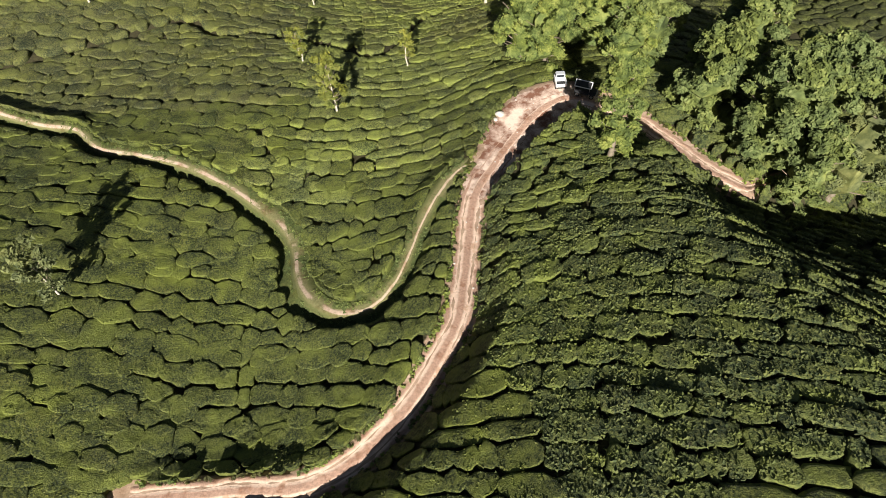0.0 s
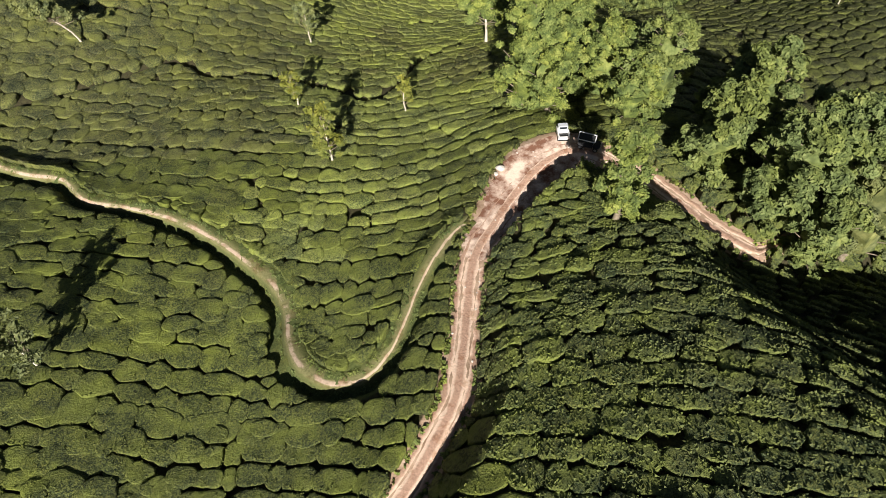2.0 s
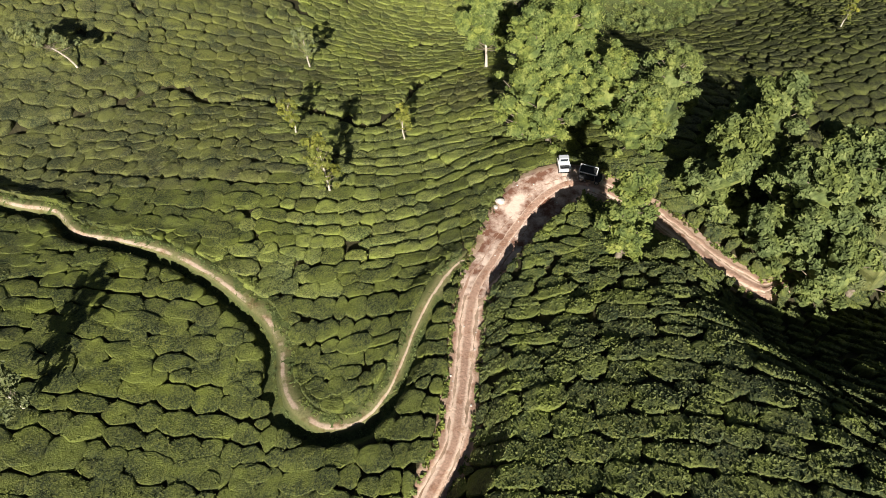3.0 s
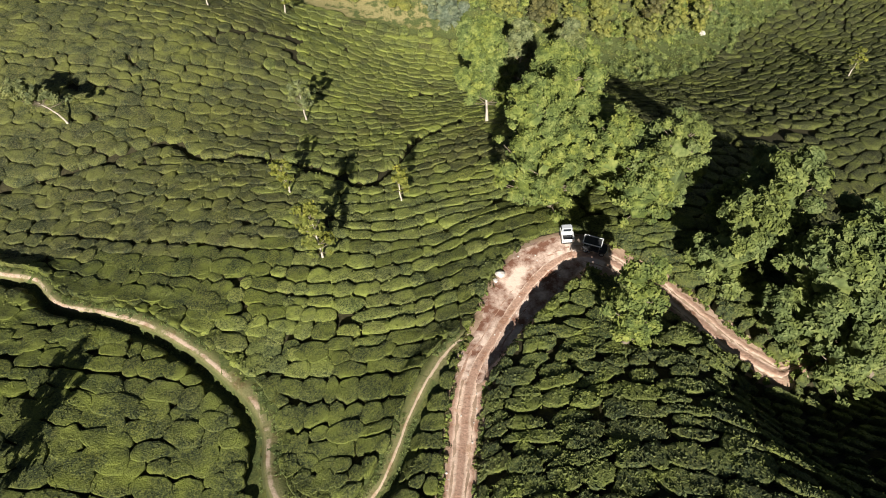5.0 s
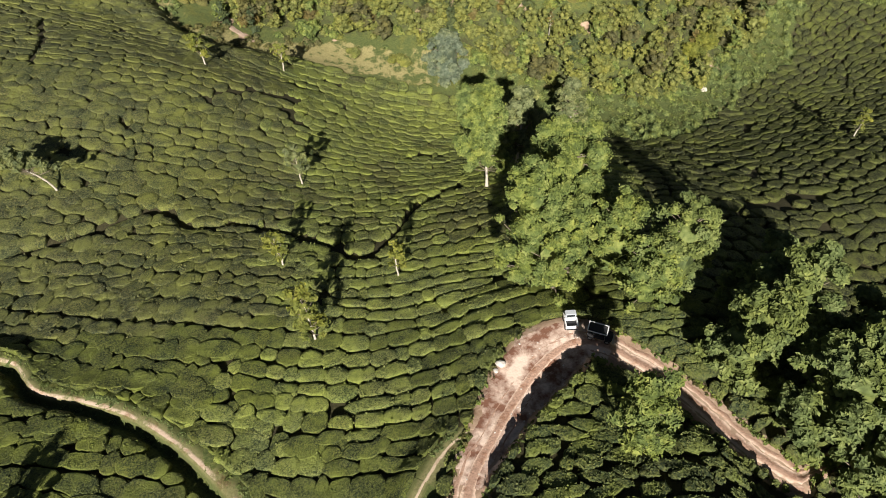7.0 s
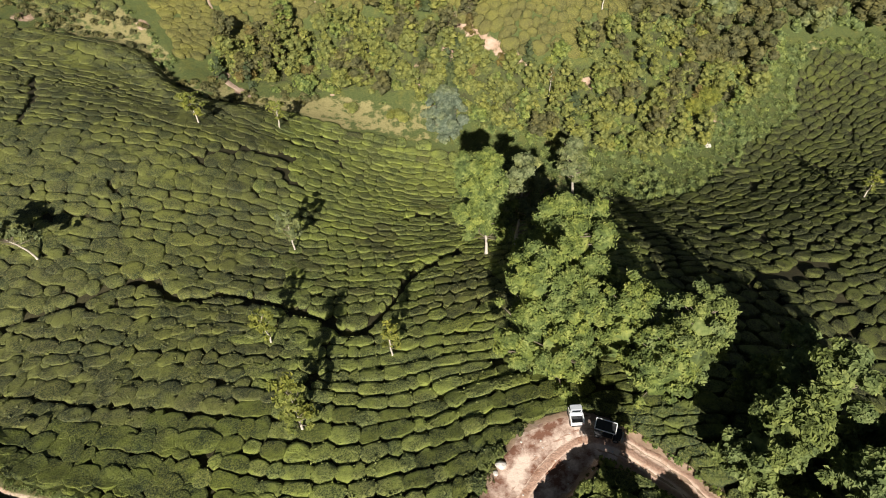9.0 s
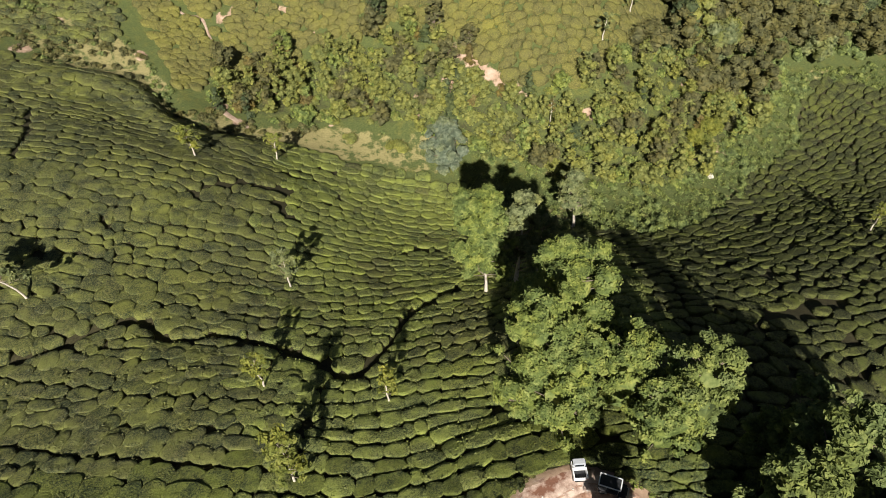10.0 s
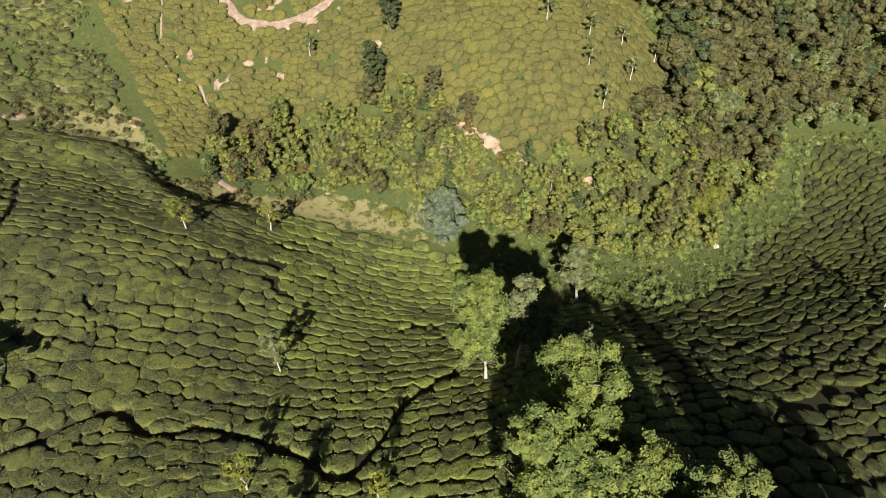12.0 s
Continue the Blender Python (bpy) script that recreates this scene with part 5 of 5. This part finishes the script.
thicket("woodland", WOODS_EDGE, 7.2, 77, 7.5, 2.4, M_RUST, "rusty crowns mixed into the woodland", keep=0.15, near=blotch(5, 0.52, 1), **W)
thicket("scrub", VALLEY, 3.2, 91, 1.5, 1.5, M_GROVE, "low green shrubs spreading over the valley floor", keep=0.55, density=0.5, per_clump=5, leaf=0.34, clump=0.4, body=0.7,
        near=lambda x, y: (x > 52) & (lattice(x / 8, y / 8, 95) > 0.42))
thicket("valley_weeds", VALLEY, 2.4, 80, 0.7, 1.1, M_DULL, "dull brown-green weeds on the western valley floor", density=0.8, per_clump=5, body=0, leaf=0.40, clump=0.35, keep=0.7,
        near=lambda x, y: ~inside(x, y, DRY) & (x < 5) & (x > -75) & (lattice(x / 7, y / 7, 92) > 0.35))
thicket("valley_weeds", VALLEY, 2.4, 78, 0.30, 1.1, M_GROVE, "low green weeds over the valley floor", density=0.22, per_clump=4, body=0, leaf=0.26, clump=0.7, keep=0.8,
        near=lambda x, y: ~inside(x, y, DRY) & (x > 32))
thicket("valley_weeds", VALLEY, 2.4, 79, 0.6, 0.9, M_GROVE, "tufts of rough grass on the valley floor", density=0.5, per_clump=5, body=0, leaf=0.36, clump=0.4, keep=0.6,
        near=lambda x, y: ~inside(x, y, DRY) & ((x > 40) | (lattice(x / 6, y / 6, 91) > 0.5)))


def fringe(line, off, count, seed, material, label, height=0.25, leaf=0.20):
    """Grass and weed tufts along the edges of a track; off gives the reach from its middle as shares of its half width."""
    rng = np.random.default_rng(seed)
    k = rng.integers(1, len(line) - 1, count)
    side = line[k + 1, :2] - line[k - 1, :2]
    side /= np.linalg.norm(side, axis=1)[:, None]
    patch = lattice(k * 0.09, k * 0.0, seed) > 0.35
    s = rng.uniform(*off, count) * rng.choice([-1, 1], count) * line[k, 3]
    x, y = (line[k, 0] + side[:, 1] * s)[patch], (line[k, 1] - side[:, 0] * s)[patch]
    r = rng.uniform(0.12, 0.34, len(x))
    lobes = np.stack([x, y, land(x, y) + 0.08, r, r * height * 3], -1)
    v, f = foliage(rng, lobes, 2.0, 5, leaf, 0.14)
    return tagged(mesh_object("verge_weeds", v, f, material, smooth=False), label, "weeds", kind="stuff")


fringe(PATH_WEST, (0.45, 1.05), 900, 93, M_GROVE, "low grass tufts along the footpath", 0.12, 0.13)
fringe(PATH_LINK, (0.5, 1.05), 80, 94, M_GROVE, "low grass tufts along the link footpath", 0.12, 0.13)
fringe(ROAD, (1.10, 1.45), 700, 95, M_OAK, "dark green weeds along the edges of the earth track", 0.3, 0.24)
fringe(ROAD, (1.05, 1.35), 300, 96, M_DULL, "dull brown weeds along the edges of the earth track", 0.3, 0.24)


def lone_bush(x, y, h, r, material, label, seed):
    rng = np.random.default_rng(seed)
    root = empty("bush", x, y)
    lobes = make_lobes(rng, r, 0.25 * h, h, 9, 0.45)
    v, f = joined([foliage(rng, lobes, 2.2, 9, 0.26, 0.35), bodies(rng, lobes, 0.7)])
    mesh_object("leaves", v, f, material, root, smooth=False)
    stems = [tube([(0, 0, -0.2), (a * 0.3, b * 0.3, c * 0.5), (a, b, c)], [0.06, 0.045, 0.02], 5) for a, b, c, *_ in lobes]
    v, f = joined(stems)
    mesh_object("stems", v, f, M_BROWN_BARK, root)
    return tagged(root, label, "bush")


lone_bush(8.8, 171.8, 1.7, 1.9, M_SCRUB, "rounded shrub standing in pale dry grass", 81)
lone_bush(19.4, 167.5, 2.0, 2.7, M_SCRUB, "wide rounded shrub standing in pale dry grass", 82)
lone_bush(92, 159, 5.0, 3.6, M_YOUNG, "large bright green leafy shrub below the woods", 83)
lone_bush(98, 164, 4.8, 3.4, M_YOUNG, "large bright green leafy shrub below the woods", 84)


# ---- stones, bare earth ----
def stone(x, y, size, seed, material, label, sink=0.25, flat=0.6):
    rng = np.random.default_rng(seed)
    bm = bmesh.new()
    bmesh.ops.create_icosphere(bm, subdivisions=2, radius=1.0)
    k = rng.normal(size=(5, 3))
    for v in bm.verts:
        d = 1 + 0.16 * sum(math.sin(2.3 * v.co.dot(Vector(q)) + i) for i, q in enumerate(k)) / 2
        v.co = Vector((v.co.x * size * d, v.co.y * size * d * rng.uniform(0.92, 1.0), v.co.z * size * flat * d))
    me = bpy.data.meshes.new("stone")
    bm.to_mesh(me)
    bm.free()
    me.materials.append(material)
    ob = new("stone", me)
    ob.location = (x, y, float(land(x, y)) + size * flat * (1 - sink))
    ob.rotation_euler = (0, 0, rng.uniform(0, 6))
    return tagged(ob, label, "stone")


stone(18.2, 59.6, 0.55, 1, M_STONE, "pale boulder at the edge of the turning place")
stone(17.6, 58.9, 0.28, 2, M_STONE, "pale stone beside a boulder by the track")
stone(93.2, 151.2, 0.95, 3, M_STONE, "large white boulder in valley weeds")
stone(91.6, 152.4, 0.6, 4, M_STONE, "white stone beside a large boulder")
rng = np.random.default_rng(9)
for i in range(46):
    k = int(rng.uniform(0.38, 0.72) * len(ROAD))
    off = rng.uniform(-1, 1) * (ROAD[k, 3] + 0.5)
    tagged(stone(ROAD[k, 0] + off * 0.75, ROAD[k, 1] - off * 0.65, rng.uniform(0.05, 0.12), 20 + i, M_STONE, "small pale stone lying on the earth track"), group="stones on the track")
strip("trail", TRAILS[0], M_TRAIL, "curving bare pinkish earth track on the far slope", lift=0.12)
strip("trail", TRAILS[1], M_TRAIL, "narrow bare earth trail through far tea", lift=0.12, cols=9, edge=0.0)


# ---- vehicles ----
def paint(name, col, rough=0.35, metal=0.0):
    m, nt, bsdf = shader(name, rough)
    n = noise_of(nt, coords(nt), 2.5, 4.0)
    nt.links.new(mix_of(nt, step_of(nt, n, 0.5, 0.75), col, tuple(v * 0.78 for v in col)), bsdf.inputs["Base Color"])
    bsdf.inputs["Specular IOR Level"].default_value = 0.5
    bsdf.inputs["Metallic"].default_value = metal
    return m


M_WHITE = paint("white_paint", (0.78, 0.78, 0.76))
M_ROOF = paint("grey_roof_paint", (0.42, 0.44, 0.46), 0.4)
M_DARK = paint("dark_canvas", (0.025, 0.026, 0.028), 0.8)
M_RUBBER = paint("rubber", (0.02, 0.02, 0.02), 0.9)
M_STEEL = paint("steel", (0.45, 0.45, 0.45), 0.4, 0.8)
M_GLASS = paint("dark_window", (0.02, 0.025, 0.03), 0.08)
M_LAMP = paint("lamp_glass", (0.75, 0.72, 0.65), 0.15)
M_RED = paint("red_lens", (0.45, 0.02, 0.015), 0.2)


def block(name, parent, material, size, at, bevel=0.04, taper=1.0, label=""):
    """A bevelled body panel; taper narrows its top."""
    bm = bmesh.new()
    bmesh.ops.create_cube(bm, size=1.0)
    for v in bm.verts:
        k = taper if v.co.z > 0 else 1.0
        v.co = Vector((v.co.x * size[0] * k, v.co.y * size[1] * k, v.co.z * size[2]))
    bmesh.ops.bevel(bm, geom=bm.edges[:], offset=min(bevel, 0.45 * min(size)), segments=2, affect="EDGES")
    me = bpy.data.meshes.new(name)
    bm.to_mesh(me)
    bm.free()
    me.materials.append(material)
    ob = new(name, me)
    ob.parent, ob.location = parent, at
    return tagged(ob, label)


def wheel(parent, x, y, r=0.31, w=0.19):
    a = np.linspace(0, 2 * np.pi, 21)[:-1]
    prof = [(r * 0.62, -w / 2), (r * 0.93, -w / 2), (r, -w * 0.3), (r, w * 0.3), (r * 0.93, w / 2), (r * 0.62, w / 2)]
    v = np.array([[(q * math.cos(t), b, q * math.sin(t)) for t in a] for q, b in prof]).reshape(-1, 3)
    tyre = mesh_object("wheel", v, grid_faces(len(prof), 20, True), M_RUBBER, parent)
    tyre.location = (x, y, r)
    v = np.array([[(q * math.cos(t), b, q * math.sin(t)) for t in a] for q, b in [(0.02, -w * 0.3), (r * 0.4, -w * 0.42), (r * 0.62, -w * 0.45), (r * 0.62, w * 0.45), (r * 0.4, w * 0.42), (0.02, w * 0.3)]]).reshape(-1, 3)
    mesh_object("rim", v, grid_faces(6, 20, True), M_STEEL, tyre)


def pickup(x, y, z, heading):
    """A small white pickup: cab forward (+x), open load bed behind with raised sides."""
    root = empty("pickup_truck", x, y, z)
    root.rotation_euler, root.scale = (0, 0, heading), (0.68, 0.90, 0.95)
    block("chassis", root, M_RUBBER, (2.9, 1.2, 0.16), (0, 0, 0.42), 0.03)
    cab = block("cab", root, M_WHITE, (1.15, 1.5, 0.72), (0.85, 0, 0.80), 0.08)
    block("cab_top", root, M_ROOF, (1.08, 1.44, 0.62), (0.80, 0, 1.45), 0.10, 0.92)
    block("windscreen", root, M_GLASS, (0.06, 1.16, 0.42), (1.315, 0, 1.44), 0.02)
    block("rear_window", root, M_GLASS, (0.05, 1.0, 0.34), (0.285, 0, 1.47), 0.02)
    for s in (-1, 1):
        block("side_window", root, M_GLASS, (0.6, 0.05, 0.36), (0.80, s * 0.695, 1.45), 0.02)
        block("bed_side", root, M_WHITE, (1.55, 0.09, 0.50), (-0.60, s * 0.74, 0.85), 0.02)
        block("bed_rail", root, M_WHITE, (1.60, 0.14, 0.07), (-0.60, s * 0.74, 1.13), 0.02)
        block("headlight", root, M_LAMP, (0.06, 0.24, 0.16), (1.43, s * 0.52, 0.86), 0.02)
        block("tail_light", root, M_RED, (0.05, 0.12, 0.2), (-1.41, s * 0.66, 0.84), 0.02)
        block("mirror", root, M_RUBBER, (0.10, 0.14, 0.18), (1.2, s * 0.84, 1.3), 0.03)
    block("bed_floor", root, M_DARK, (1.5, 1.42, 0.06), (-0.60, 0, 0.62), 0.01)
    block("tailgate", root, M_WHITE, (0.10, 1.56, 0.55), (-1.38, 0, 0.87), 0.02)
    block("headboard", root, M_WHITE, (0.10, 1.56, 0.62), (0.19, 0, 0.92), 0.02)
    block("bumper", root, M_STEEL, (0.12, 1.4, 0.16), (1.47, 0, 0.52), 0.04)
    for a in (0.9, -0.85):
        for s in (-1, 1):
            wheel(root, a, s * 0.66)
    return tagged(root, "small white pickup with empty open load bed", "pickup")


def jeep(x, y, z, heading):
    """An open dark off-road car with a white tubular roof frame round a dark canvas."""
    root = empty("off_road_car", x, y, z)
    root.rotation_euler, root.scale = (0, 0, heading), (0.86, 0.86, 0.90)
    block("tub", root, M_DARK, (2.2, 1.45, 0.55), (-0.35, 0, 0.80), 0.08)
    block("bonnet", root, M_DARK, (1.05, 1.2, 0.42), (1.25, 0, 0.82), 0.10, 0.92)
    block("canvas_roof", root, M_DARK, (2.25, 1.30, 0.10), (-0.30, 0, 1.78), 0.04)
    block("windscreen", root, M_GLASS, (0.05, 1.3, 0.45), (0.78, 0, 1.35), 0.02)
    for s in (-1, 1):
        block("roof_rail", root, M_WHITE, (2.55, 0.13, 0.12), (-0.30, s * 0.75, 1.84), 0.03)
        block("front_wing", root, M_DARK, (0.85, 0.24, 0.12), (1.25, s * 0.70, 0.82), 0.05)
        block("headlight", root, M_LAMP, (0.06, 0.2, 0.2), (1.79, s * 0.42, 0.86), 0.03)
        for a in (-1.40, 0.75):
            block("post", root, M_STEEL, (0.06, 0.06, 0.80), (a, s * 0.68, 1.42), 0.02)
    for a in (-1.52, 0.93):
        block("roof_bar", root, M_WHITE, (0.13, 1.38, 0.12), (a, 0, 1.84), 0.03)
    block("bumper", root, M_STEEL, (0.12, 1.5, 0.14), (1.90, 0, 0.55), 0.04)
    for a in (1.2, -0.95):
        for s in (-1, 1):
            wheel(root, a, s * 0.66, 0.36, 0.2)
    return tagged(root, "dark open off-road car with white roof rails in tree shade", "car")


pickup(27.0, 63.2, 0.78, radians(84))
jeep(29.6, 61.0, 0.84, radians(-29))
